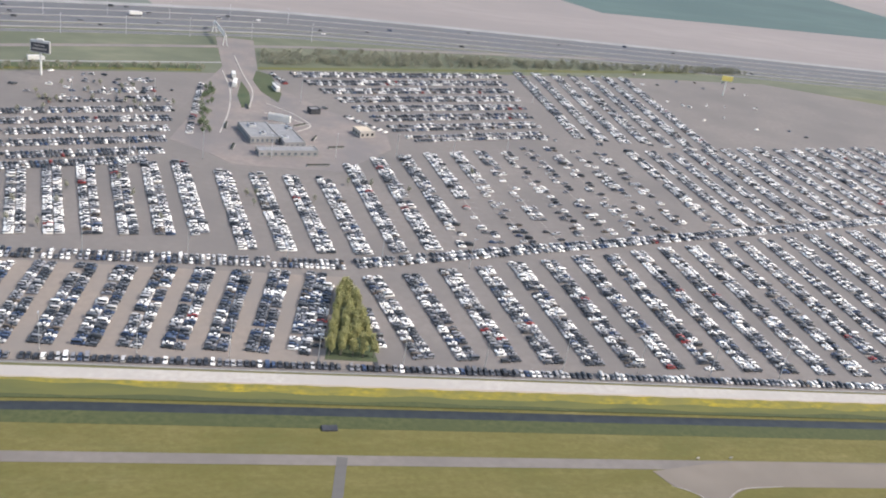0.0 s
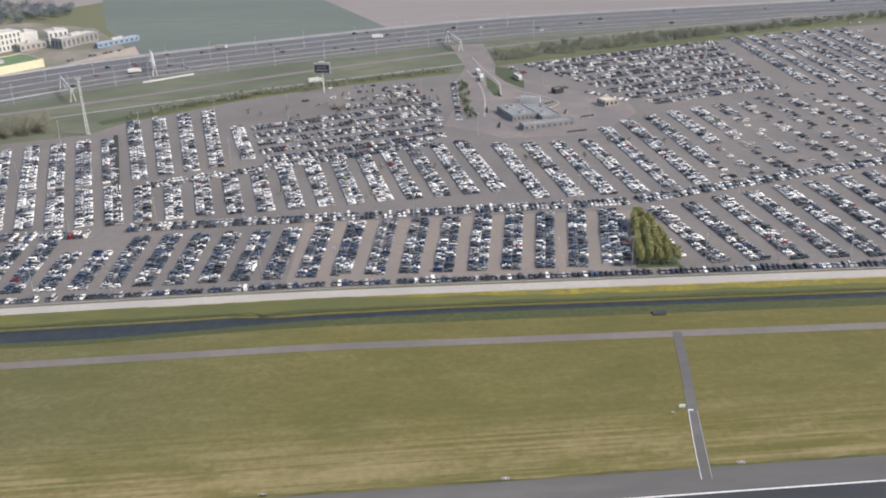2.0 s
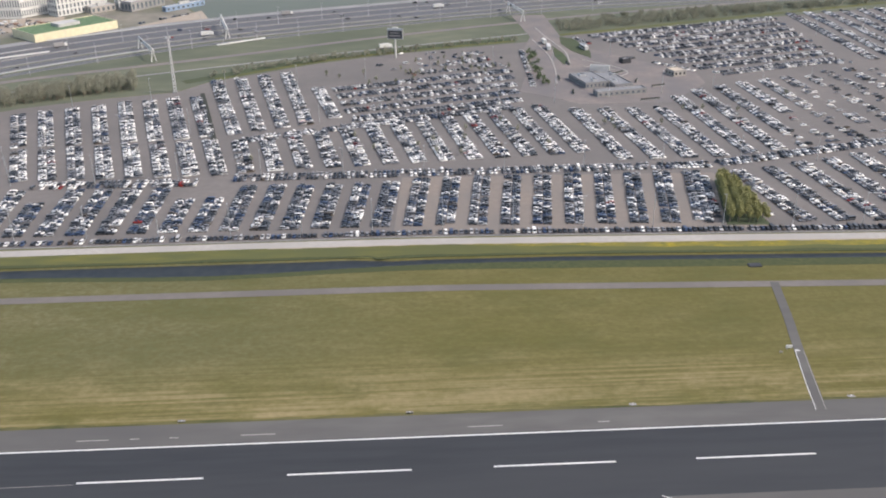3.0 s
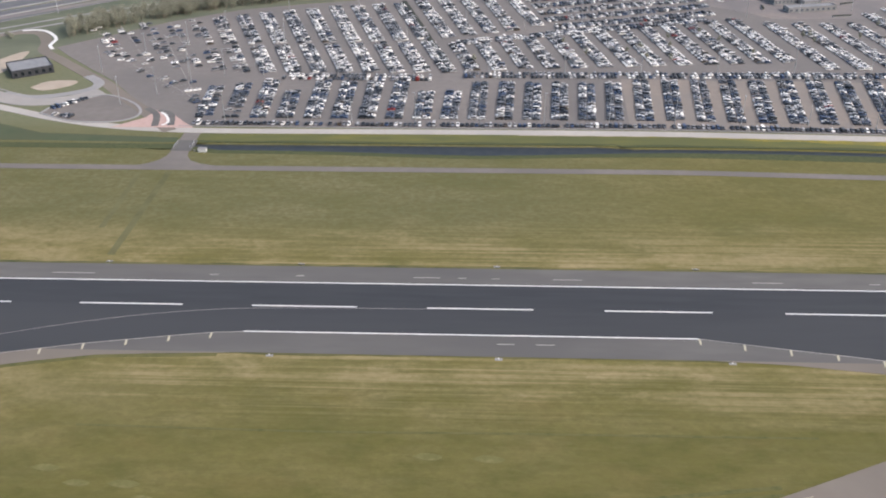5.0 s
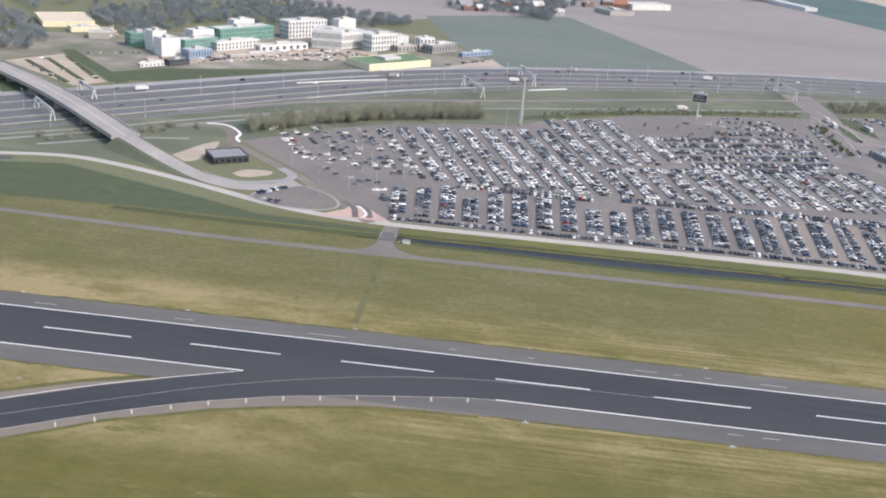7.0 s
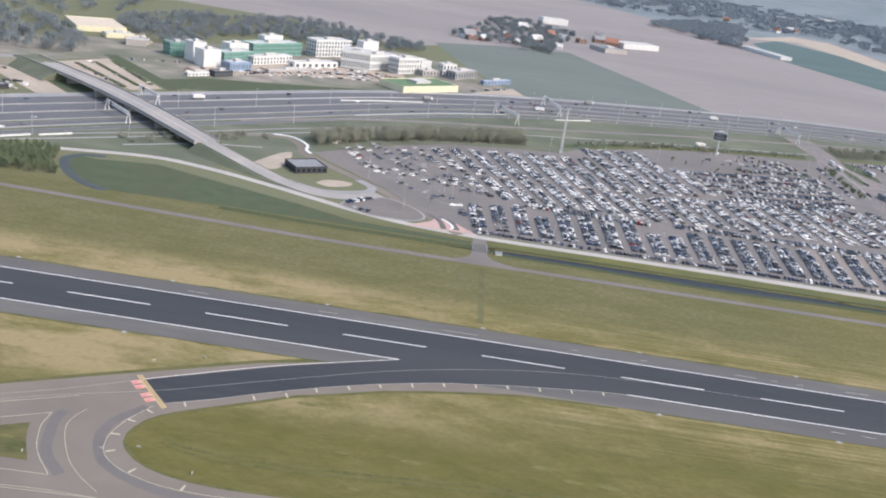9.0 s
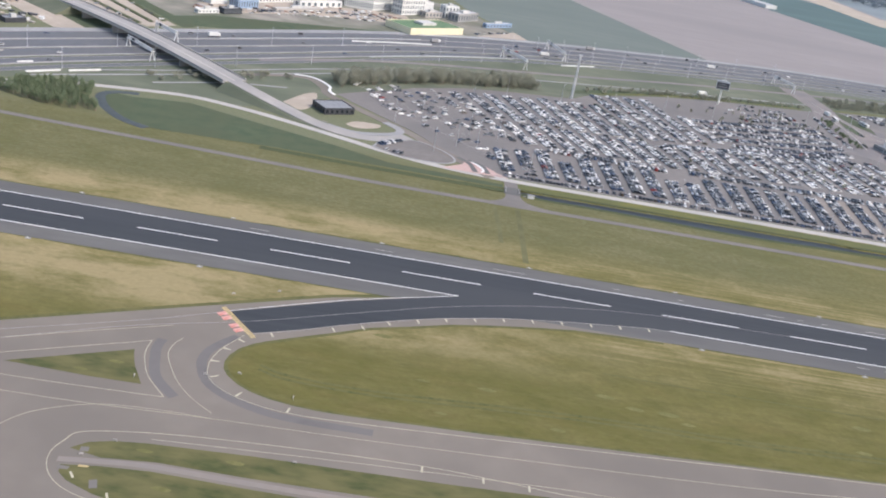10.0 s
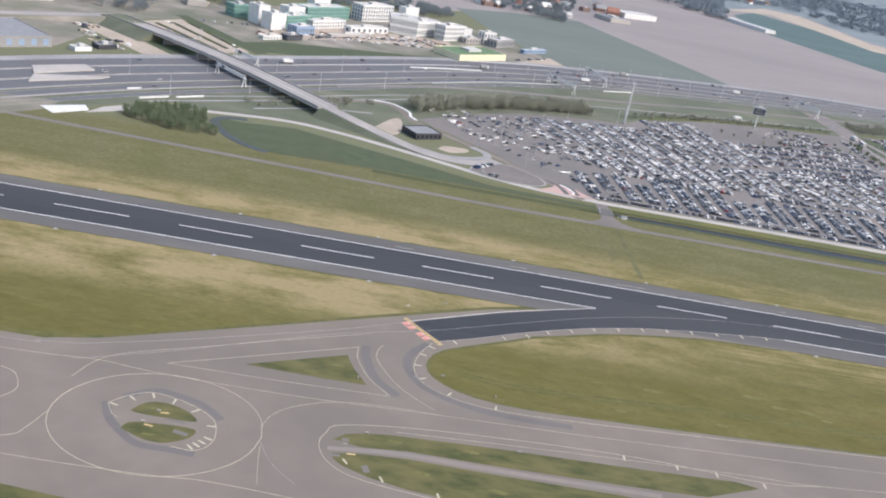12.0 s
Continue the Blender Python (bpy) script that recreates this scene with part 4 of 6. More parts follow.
V, L, S, MI, base = [], [], [], [], 0
for kind in SHELLS:
    vs, fs, glass = SHELLS[kind]
    some = [p for p in far if p[3] == kind]
    if not some:
        continue
    a = np.radians([p[2] for p in some]); c, s = np.cos(a)[:, None], np.sin(a)[:, None]
    size = np.array([rng.uniform(0.93, 1.05) for _ in some])[:, None]
    X = np.array([p[0] for p in some])[:, None] + (vs[:, 0] * c - vs[:, 1] * s) * size
    Y = np.array([p[1] for p in some])[:, None] + (vs[:, 0] * s + vs[:, 1] * c) * size
    Z = 0.08 + vs[:, 2][None] * size
    V.append(np.stack([X, Y, Z], -1).reshape(-1, 3))
    idx = np.concatenate([np.array(f) for f in fs]); sizes = np.array([len(f) for f in fs])
    L.append((base + np.arange(len(some))[:, None] * len(vs) + idx[None]).ravel()); S.append(np.tile(sizes, len(some))); zone = np.array([0 if p[1] < 197 and p[0] < 330 else 1 if p[1] < 208 or p[0] < 15 or (p[1] > 287 and 160 < p[0] < 290) or (p[1] > 362 and 325 < p[0] < 505) else 2 for p in some])
    MI.append(np.where(np.array(glass)[None], 3, zone[:, None]).ravel())
    base += len(some) * len(vs)
V, L, S, MI = map(np.concatenate, (V, L, S, MI))
me = bpy.data.meshes.new("parked_cars")
me.vertices.add(len(V)); me.vertices.foreach_set("co", V.ravel())
me.loops.add(len(L)); me.loops.foreach_set("vertex_index", L)
me.polygons.add(len(S)); me.polygons.foreach_set("loop_start", np.concatenate(([0], np.cumsum(S)[:-1])))
me.materials.append(PAINT_FRONT); me.materials.append(PAINT_MIDDLE); me.materials.append(PAINT_NORTH); me.materials.append(GLASS_DARK)
me.polygons.foreach_set("material_index", MI)
me.update(calc_edges=True); me.validate()
tagged(new("parked_cars", me), "thousands of parked cars in long double rows", "cars", "", "stuff")

# faded lines along the half-empty rows
for p, q, s in bay_lines:
    part("bay_line", ribbon([tuple(p), tuple(q)], 0.22, 0.092, 0.03, 1), PAINT_FAINT, lot, "faded white bay line")
    n = int((q - p).length / 5.94)
    me = bpy.data.meshes.new("stall_line"); bm = boxes((-3.7, 3.7, -0.06, 0.06, 0.05, 0.091)); bm.to_mesh(me); bm.free(); me.materials.append(PAINT_FAINT)
    for i in range(n):
        c = p + (q - p) * (i + 0.5) / n
        share("stall_line", me, lot, pose(c.x, c.y, 0, 0, 0, math.degrees(math.atan2(s.y, s.x))))

# ---- motorway, bridge, fields ----
MW = [(-420, 40), (-345, 135), (-272, 226), (-172, 326), (-62, 434), (20, 494), (80, 526), (160, 559), (260, 596), (370, 627), (620, 652), (900, 672), (1400, 705)]


def shifted(pts, d):
    p = [Vector(q) for q in pts]; out = []
    for i, q in enumerate(p):
        t = (p[min(i + 1, len(p) - 1)] - p[max(i - 1, 0)]).normalized()
        out.append((q.x - t.y * d, q.y + t.x * d))
    return out


setting("motorway_verge", ribbon(MW, 108, 0.05), GRASS_VERGE, "grass verges between the carriageways", "grass")
for d, w in ((35, 18), (14.2, 19), (-7, 18.5), (-25, 12.5), (-39.5, 7)):
    road = setting("motorway", ribbon(shifted(MW, d), w, 0.09), ASPHALT_ROAD, "grey asphalt motorway carriageway", "road")
    for e in (-w / 2 + 0.5, w / 2 - 0.5):
        part("edge_line", ribbon(shifted(MW, d + e), 0.3, 0.115, 0.03), PAINT_FAINT, road)
setting("motorway_bank", ribbon(shifted(MW, 48), 12, 0.08), CONCRETE_GREY, "pale gravel strip beside the motorway", "verge")

# overpass


def bank(pts, top, base):
    """An earth bank with sloping sides; pts: (x, y, z)."""
    line = smooth_line(pts, 4); bm = bmesh.new(); rows = []
    for i, q in enumerate(line):
        d = line[min(i + 1, len(line) - 1)] - line[max(i - 1, 0)]
        s = Vector((-d.y, d.x, 0)).normalized(); w = top / 2 + (base - top) / 2 * q.z / 6.5
        rows.append([bm.verts.new(v) for v in ((q.x + s.x * w, q.y + s.y * w, -0.2), q + s * top / 2, q - s * top / 2, (q.x - s.x * w, q.y - s.y * w, -0.2))])
    for a, b in zip(rows, rows[1:]):
        for i in range(3):
            bm.faces.new((a[i], a[i + 1], b[i + 1], b[i]))
    bm.faces.new(rows[0]); bm.faces.new(rows[-1][::-1])
    bmesh.ops.recalc_face_normals(bm, faces=bm.faces)
    return bm


DECK = [(-432, 312, 0.4), (-384, 354, 2.2), (-337, 385, 5.4), (-271, 331, 6.5), (-212, 279, 6.5), (-147, 216, 5.0), (-117, 192, 2.6), (-92, 174, 0.7), (-70, 164, 0.12), (-52, 167, 0.12), (-40, 178, 0.12)]
bridge = setting("overpass", ribbon(DECK[2:6], 16, 0, 1.3), CONCRETE, "long pale concrete road bridge over the motorway", "bridge")
part("carriageway", ribbon([(x, y, z + 0.02) for x, y, z in DECK[2:6]], 14.0, 0, 0.05), DECK_ROAD, bridge, "grey asphalt carriageway")
for d in (-7.8, 7.8):
    pts = shifted([(x, y) for x, y, z in DECK[2:6]], d)
    part("parapet", ribbon([(p[0], p[1], q[2] + 0.9) for p, q in zip(pts, DECK[2:6])], 0.35, 0, 1.6), CONCRETE if d > 0 else CONCRETE_GREY, bridge, "low concrete parapet")
for x, y in ((-279, 338), (-247, 309), (-215, 281), (-184, 251)):
    o = part("pier", boxes((-6.6, 6.6, -0.6, 0.6, -0.2, 5.4)), CONCRETE_GREY, bridge); o.matrix_basis = pose(x, y, 0, 0, 0, 47)
part("abutment", bank(DECK[5:9], 13, 34), GRASS_VERGE, bridge, "grassy embankment").location.z = -0.35
part("centre_strip", ribbon([(x, y, z + 0.05) for x, y, z in DECK[2:6]], 1.3, 0, 0.05), CONCRETE, bridge, "pale middle strip")
part("abutment", bank([(-340, 386, 6.0), (-313, 365, 6.2), (-288, 345, 6.4)], 17, 44), GRASS_VERGE, bridge, "grassy embankment").location.z = -0.35
setting("overpass_ramp", ribbon([(x, y, z + 0.05) for x, y, z in DECK[5:]], 9.5, 0, 0.3), DECK_ROAD, "grey asphalt ramp down from the bridge", "road")
setting("overpass_approach", bank(DECK[:3], 18, 40), SITE, "grassy embankment leading to the bridge", "embankment")
setting("approach_road", ribbon([(x, y, z + 0.06) for x, y, z in DECK[:3]], 12, 0, 0.2), DECK_ROAD, "pale asphalt road on the embankment", "road")

# fields beyond the motorway
setting("field_ploughed", slab([(45, 560), (130, 598), (240, 642), (350, 674), (614, 702), (900, 724), (1600, 760), (2600, 3600), (500, 4200), (-300, 2200), (-250, 900), (-100, 800), (20, 950)], 0.02), SOIL, "wide bare ploughed field", "field")
setting("field_west", slab([(-250, 900), (-300, 2200), (-700, 3600), (-2500, 3600), (-2500, 1200), (-560, 1120), (-420, 920)], 0.02), SOIL, "wide bare ploughed field", "field")
setting("field_crop", slab([(48, 562), (130, 600), (245, 645), (120, 992), (20, 945), (-60, 880), (-10, 700)], 0.045), CROP, "grey-green field of young crop", "field")
setting("field_crop_east", slab([(550, 1658), (527, 1346), (614, 1080), (720, 880), (1400, 1000), (1300, 1500), (762, 1434), (736, 1665), (658, 1852)], 0.045), CROP_DARK, "dark green field beyond the ploughed land", "field")
setting("sand_strip", slab([(546, 1760), (758, 2071), (836, 2028), (821, 1574), (900, 1480), (860, 1400), (752, 1409), (736, 1665), (711, 1881)], 0.06), SAND, "strip of bare sand beside the field", "sand")
setting("building_site", slab([(-330, 410), (-300, 455), (-228, 372), (-150, 420), (-60, 480), (45, 572), (-20, 700), (-120, 760), (-230, 640), (-300, 560), (-420, 520), (-480, 300), (-338, 262)], 0.03), SITE, "mixed sandy ground around the offices", "building site")
setting("site_meadow", slab([(-240, 395), (-222, 372), (-150, 400), (-70, 470), (-75, 492), (-150, 455), (-215, 425)], 0.06), GRASS_LUSH, "rough grass bank beside the motorway", "grass")
setting("site_meadow_west", slab([(-330, 330), (-300, 372), (-290, 366), (-255, 330), (-275, 300)], 0.06), GRASS_LUSH, "rough grass bank beside the bridge", "grass")
setting("northern_grass", slab([(-84, 249), (-72, 268), (-43, 300), (-10, 325), (28, 340), (70, 352), (85, 373), (147, 414), (201, 438), (287, 464), (322, 484), (484, 533), (622, 573), (900, 590), (900, 640), (620, 605), (370, 585), (170, 515), (70, 480), (-60, 385), (-170, 285), (-240, 215), (-228, 176), (-170, 188), (-135, 183), (-112, 200)], 0.022), GRASS_VERGE, "rough grass between car park and motorway, paled with haze colour", "grass")
# roads by the western entrance
ENTRY = [(6, 131), (-2, 141), (-15, 157), (-29, 173), (-43, 190), (-58, 204), (-78, 224), (-94, 240), (-99, 255), (-108, 270), (-116, 274), (-126, 271), (-150, 255)]
setting("entrance_road", ribbon(ENTRY, 6, 0.11), ASPHALT_TAXI, "grey access road beside the car park", "road")
setting("loop_road", ribbon([(-92, 180), (-80, 173), (-70, 170), (-58, 173), (-47, 181), (-46, 190), (-55, 200)], 5, 0.14), CONCRETE_GREY, "curving grey access road", "road")
setting("entry_plaza", slab([(-57, 150), (-54, 160), (-43, 171), (-34, 173), (-21, 164), (-14, 154), (-14, 146), (-22, 140.5), (-40, 141)], 0.10, 0.25, 4), ASPHALT_WORN, "small paved parking yard with rounded corner", "yard")
setting("yard_kerb", ribbon([(-57, 150), (-54, 160), (-43, 171), (-34, 173), (-21, 164), (-14, 154), (-14, 146), (-22, 140.5), (-40, 141), (-57, 150)], 1.2, 0.2, 0.2), CONCRETE_GREY, "pale kerb round the small yard", "kerb")
setting("pink_plaza", slab([(-20, 134.6), (15, 134.6), (9, 141), (1, 151), (-7, 155), (-9, 146)], 0.13, 0.25), PINK, "pink brick paved apron", "paving")
for pts in ([(-12, 157), (-5.4, 149), (-2, 136)], [(-6, 155), (1, 149), (4.5, 137)]):
    setting("slip_road", ribbon(pts, 3.0, 0.155, 0.15), ASPHALT_SHOULDER, "dark narrow slip road through the pink paving", "road")
setting("curved_kerb", ribbon([(-4, 152), (-0.5, 147.5), (2.2, 141), (1, 137)], 1.1, 0.24, 0.2), PAINT_WHITE, "white painted curved kerb", "kerb")
setting("curved_path", ribbon([(-122, 277), (-113, 278), (-105, 273), (-96.5, 261), (-95, 250), (-91, 243)], 1.8, 0.3, 0.3), PAINT_WHITE, "white concrete edge of the bending road", "kerb")
setting("sand_patch", slab([(-118, 200), (-108, 232), (-101, 238), (-99, 210), (-104, 196)], 0.07, 0.2, 3), SAND, "bare sandy patch", "sand")
setting("sand_patch_east", slab([(-76, 183), (-71, 192), (-58, 193), (-58, 186), (-68, 179)], 0.09, 0.2, 3), SAND, "bare sandy patch", "sand")
for pts in ([(-190, 200), (-152, 228), (-120, 240)], [(-226, 205), (-170, 250), (-93, 318), (0, 372), (90, 412), (180, 448), (300, 492)], [(-250, 172), (-180, 230), (-110, 290), (-40, 345)]):
    setting("footpath", ribbon(pts, 2.2, 0.10), CONCRETE_GREY, "narrow pale path in the grass", "path")
strip("tree_belt_ground", lambda x: 300 + 0.62 * (x + 40) if x < 60 else 362 + 0.42 * (x - 60), lambda x: 340 + 0.62 * (x + 40) if x < 60 else 402 + 0.42 * (x - 60), -85, 330, 0.03, GRASS_VERGE, "rough grass belt behind the car park", "grass")
strip("yellow_bank", lambda x: 479 + 0.345 * (x - 312), lambda x: 485 + 0.345 * (x - 312), 316, 760, 0.06, GRASS_YELLOW, "yellow flowering bank behind the car park", "grass")
setting("yellow_bank_west", ribbon([(88, 378), (147, 417), (201, 441), (283, 467)], 5, 0.06), GRASS_YELLOW, "yellow flowering bank behind the car park", "grass")
setting("green_bank", ribbon([(70, 372), (130, 414), (195, 446), (283, 474)], 9, 0.05), GRASS_LUSH, "green grass bank behind the car park", "grass")
setting("slip_road_north", ribbon([(-150, 300), (-90, 352), (-28, 388), (40, 418), (97, 444), (177, 484), (250, 515), (299, 534), (352, 555), (462, 588), (650, 640)], 6.0, 0.13), PLAZA, "pale service road beside the motorway", "road")
# terminal plaza
setting("entrance_plaza", slab([(270, 335), (290, 318), (300, 306), (350, 306), (382, 345), (384, 376), (352, 408), (330, 440), (318, 475), (318, 560), (292, 560), (296, 480), (286, 440), (280, 380)], 0.11, 0.2), PLAZA, "brown paved entrance square and access road", "plaza")
setting("site_parking", slab([(-326, 404), (-302, 448), (-226, 363), (-241, 343)], 0.055), SAND, "sandy parking ground between road and motorway", "parking ground")
# Solid dark strips stand in for the rows of parked cars.
for k in range(3):
    o = setting("site_hedge", slab([(-313 + 9 * k, 410 + 14 * k), (-311 + 9 * k, 413 + 14 * k), (-248 + 6 * k, 352 + 10 * k), (-250 + 6 * k, 349 + 10 * k)], 0.5, 0.6), REED, "dark low strip in place of a parked car row", "planting")
for pts in ([(120.5, 209), (116.5, 225), (112, 242)], [(110, 249), (100, 290), (86.5, 343)]):
    setting("hedge", ribbon(pts, 2.4, 1.0, 1.1), HEDGE, "dark clipped hedge between two rows of cars", "hedge")
setting("site_dirt", slab([(-228, 424), (-160, 498), (-104, 527), (-60, 545), (-70, 590), (-104, 585), (-135, 572), (-175, 562), (-205, 505), (-240, 470)], 0.05), SAND, "bare churned sand between the new offices", "building site")
setting("site_dirt_east", slab([(-11, 530), (37, 606), (52, 562), (2, 524)], 0.05), SAND, "bare sandy plot beside the shed", "building site")
setting("site_green_strip", slab([(-312, 463), (-303, 470), (-213, 370), (-220, 360)], 0.07), GRASS_LUSH, "grass strip beside the sandy parking ground", "grass")
setting("sand_ramp", slab([(-372, 392), (-345, 379), (-268, 303), (-286, 292), (-375, 372)], 0.075), SAND, "sandy track beside the bridge", "track")
setting("brown_yard", slab([(-420, 165), (-315, 139), (-284, 143), (-286, 123), (-299, 104), (-420, 50)], 0.11), SITE, "brown bare yard at the end of the grass", "yard")
for pts in ([(-326, 206), (-303, 231), (-294, 222), (-318, 190)], [(-317, 187), (-281, 212), (-284, 204), (-313, 171)]):
    setting("tunnel_roof", slab(pts, 0.9, 1.1), CONCRETE, "pale concrete slab over the tunnel mouth", "slab")
for pts in ([(-289, 129), (-271, 144.5), (-266, 136), (-279, 120)], [(-266, 131), (-246, 151), (-253, 158), (-262, 147)]):
    setting("pale_yard", slab(pts, 0.3, 0.4), WHITE_WALL if pts[0][0] == -289 else CONCRETE, "pale concrete slab at the yard", "slab")
setting("traffic_island_west", slab([(307, 450), (311, 428), (311, 402), (306, 396), (304, 420)], 0.2, 0.3), GRASS_LUSH, "small grass traffic island with kerb", "traffic island")
setting("traffic_island_east", slab([(317, 478), (326, 470), (330, 430), (327, 412), (318, 432), (314, 455)], 0.2, 0.3), GRASS_LUSH, "grass bank beside the access road", "traffic island")
for pts in ([(320, 408), (334, 392), (342, 374), (334, 362)], [(342, 374), (330, 384), (318, 390)], [(296, 470), (300, 430), (299, 390), (294, 350)], [(310, 396), (313, 430), (308, 470), (304, 510)]):
    setting("plaza_kerb", ribbon(pts, 0.8, 0.3, 0.35), CONCRETE, "pale kerb line in the entrance square", "kerb")

# added slope in place of the flat land past the clip distance, haze-coloured
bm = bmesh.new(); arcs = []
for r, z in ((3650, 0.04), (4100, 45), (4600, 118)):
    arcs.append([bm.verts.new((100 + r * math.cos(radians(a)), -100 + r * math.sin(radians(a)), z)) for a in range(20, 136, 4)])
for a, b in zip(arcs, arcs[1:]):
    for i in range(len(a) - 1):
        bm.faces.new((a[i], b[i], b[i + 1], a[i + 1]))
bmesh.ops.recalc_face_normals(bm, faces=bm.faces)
setting("backdrop", bm, HAZE_LAND, "added slope in place of flat far land, haze put into its colour", "land")
setting("far_parkland", slab([(560, 1790), (700, 1960), (760, 2090), (850, 2050), (835, 1600), (920, 1500), (1400, 1550), (2700, 3000), (2300, 3400), (400, 3700), (240, 2300), (420, 1900)], 0.05), HAZE_LAND, "parkland between the far woods, haze put into its colour", "land")

# ---- trees ----


def leaves(bm, c, r, n, size, rnd, lift=0.0):
    """Small leaf clumps scattered through an uneven crown."""
    for _ in range(n):
        d = Vector((rnd.gauss(0, 1), rnd.gauss(0, 1), rnd.gauss(0, 1))).normalized()
        k = rnd.random() ** 0.45 * (0.78 + 0.45 * noise.noise(d * 1.7 + Vector(c)))
        p = Vector(c) + Vector((d.x * r[0], d.y * r[1], d.z * r[2])) * k
        a = Vector((rnd.gauss(0, 1), rnd.gauss(0, 1), rnd.gauss(0, 1))).normalized(); b = a.orthogonal().normalized(); e = a.cross(b)
        s = size * rnd.uniform(0.6, 1.35)
        v = [bm.verts.new(p + q) for q in (b * s, e * s * 0.7, -b * s, -e * s * 0.7 + a * s * 0.4)]
        bm.faces.new((v[0], v[1], v[2])); bm.faces.new((v[0], v[2], v[3]))


def trunk(bm, h, r, rnd, x=0.0, y=0.0, limbs=5, spread=0.25, z=0.0):
    tube(bm, (x, y, z - 0.2), (x, y, z + h * 0.85), r, r * 0.25, 6)
    for i in range(limbs):
        a = 2.4 * i + rnd.random(); z0 = h * (0.3 + 0.5 * i / limbs)
        tube(bm, (x, y, z + z0), (x + math.cos(a) * h * spread, y + math.sin(a) * h * spread, z + z0 + h * 0.22), r * 0.4, r * 0.1, 4)


def tree_thing(h, w, n, size, material, label, seed):
    rnd = random.Random(seed)
    root = empty("tree", 0, 0)
    bm = bmesh.new(); trunk(bm, h, h * 0.022, rnd, spread=w / h * 0.55); part("trunk", bm, BARK, root)
    bm = bmesh.new()
    leaves(bm, (0, 0, h * 0.60), (w, w, h * 0.42), n, size, rnd)
    leaves(bm, (w * 0.3, w * 0.2, h * 0.42), (w * 0.7, w * 0.7, h * 0.22), n // 3, size, rnd)
    part("crown", bm, material, root)
    return tagged(root, label, "tree", "", "")


poplars = [tree_thing(8.2, 2.0, 1100, 0.20, LEAF_SPRING, "slender poplar with fresh yellow-green leaves in the car park bed", 11 + i) for i in range(3)]
for p in poplars:
    p["group"] = "poplars in the triangular bed"
rnd = random.Random(5); n = 0
for j in range(13):
    y = 141 + 3.6 * j; t = j / 12
    x0, x1 = 326.5 + 9.5 * t, 341.0 - 3.5 * t
    m = max(1, round((x1 - x0) / 3.6))
    for i in range(m + 1):
        x = x0 + (x1 - x0) * i / m + rnd.uniform(-0.5, 0.5)
        mm = pose(x, y + rnd.uniform(-0.8, 0.8), 0.1, 0, 0, rnd.uniform(0, 360)) @ Matrix.Diagonal((*[rnd.uniform(0.85, 1.1)] * 3, 1))
        if n < 3:
            poplars[n].matrix_basis = mm
        else:
            c = copy_thing(poplars[n % 3], mm); c.scale = [rnd.uniform(0.85, 1.1)] * 3
        n += 1
setting("tree_bed", slab([(325, 139), (342, 138), (339, 187), (335.5, 187)], 0.12, 0.2), GRASS_LUSH, "triangular grass bed under the poplars", "grass")


def wood(name, spots, h, w, n, size, material, label, seed):
    """A far wood: trunks as one mesh, and leaf clumps through uneven crowns as another."""
    rnd = random.Random(seed); gen = np.random.default_rng(seed)
    ox, oy = spots[0]
    root = empty(name, ox, oy, 0, 0, label, "trees", "", "stuff")
    tb = bmesh.new(); verts = []
    for x, y in spots:
        k = rnd.uniform(0.7, 1.2); hh = h * k
        tube(tb, (x - ox, y - oy, -0.2), (x - ox, y - oy, hh * 0.85), hh * 0.022, hh * 0.006, 5)
        d = gen.normal(size=(n, 3)); d /= np.linalg.norm(d, axis=1)[:, None]
        lobes = 0.85 + 0.22 * np.sin(3.1 * d[:, 0] + rnd.uniform(0, 6)) * np.sin(2.7 * d[:, 1] + rnd.uniform(0, 6)) + 0.12 * np.sin(5.3 * d[:, 2] + 4.1 * d[:, 0] + rnd.uniform(0, 6))
        p = np.array((x - ox, y - oy, hh * 0.58)) + d * np.array((w * k, w * k, hh * 0.44)) * (gen.random(n) ** 0.42 * lobes)[:, None]
        a = gen.normal(size=(n, 3)); a /= np.linalg.norm(a, axis=1)[:, None]
        b = np.cross(a, gen.normal(size=(n, 3))); b /= np.linalg.norm(b, axis=1)[:, None]
        e = np.cross(a, b); s = (size * gen.uniform(0.6, 1.35, n))[:, None]
        verts.append(np.stack([p + b * s, p + e * s * 0.7, p - b * s, p - e * s * 0.7 + a * s * 0.4], 1).reshape(-1, 3))
    part("trunks", tb, BARK, root)
    verts = np.concatenate(verts); m = len(verts) // 4
    tri = (np.arange(m)[:, None] * 4 + np.array((0, 1, 2, 0, 2, 3))[None]).reshape(-1)
    me = bpy.data.meshes.new("crowns"); me.vertices.add(len(verts)); me.vertices.foreach_set("co", verts.ravel())
    me.loops.add(len(tri)); me.loops.foreach_set("vertex_index", tri)
    me.polygons.add(len(tri) // 3); me.polygons.foreach_set("loop_start", np.arange(0, len(tri), 3))
    me.update(calc_edges=True); me.materials.append(material)
    new("crowns", me).parent = root
    return root


def scatter(pts, count, seed):
    """Random spots inside a polygon."""
    rnd = random.Random(seed); xs, ys = [p[0] for p in pts], [p[1] for p in pts]; out = []
    while len(out) < count:
        x, y = rnd.uniform(min(xs), max(xs)), rnd.uniform(min(ys), max(ys)); inside = False
        for (x0, y0), (x1, y1) in zip(pts, pts[1:] + pts[:1]):
            if (y0 > y) != (y1 > y) and x < (x1 - x0) * (y - y0) / (y1 - y0) + x0:
                inside = not inside
        if inside:
            out.append((x, y))
    return out


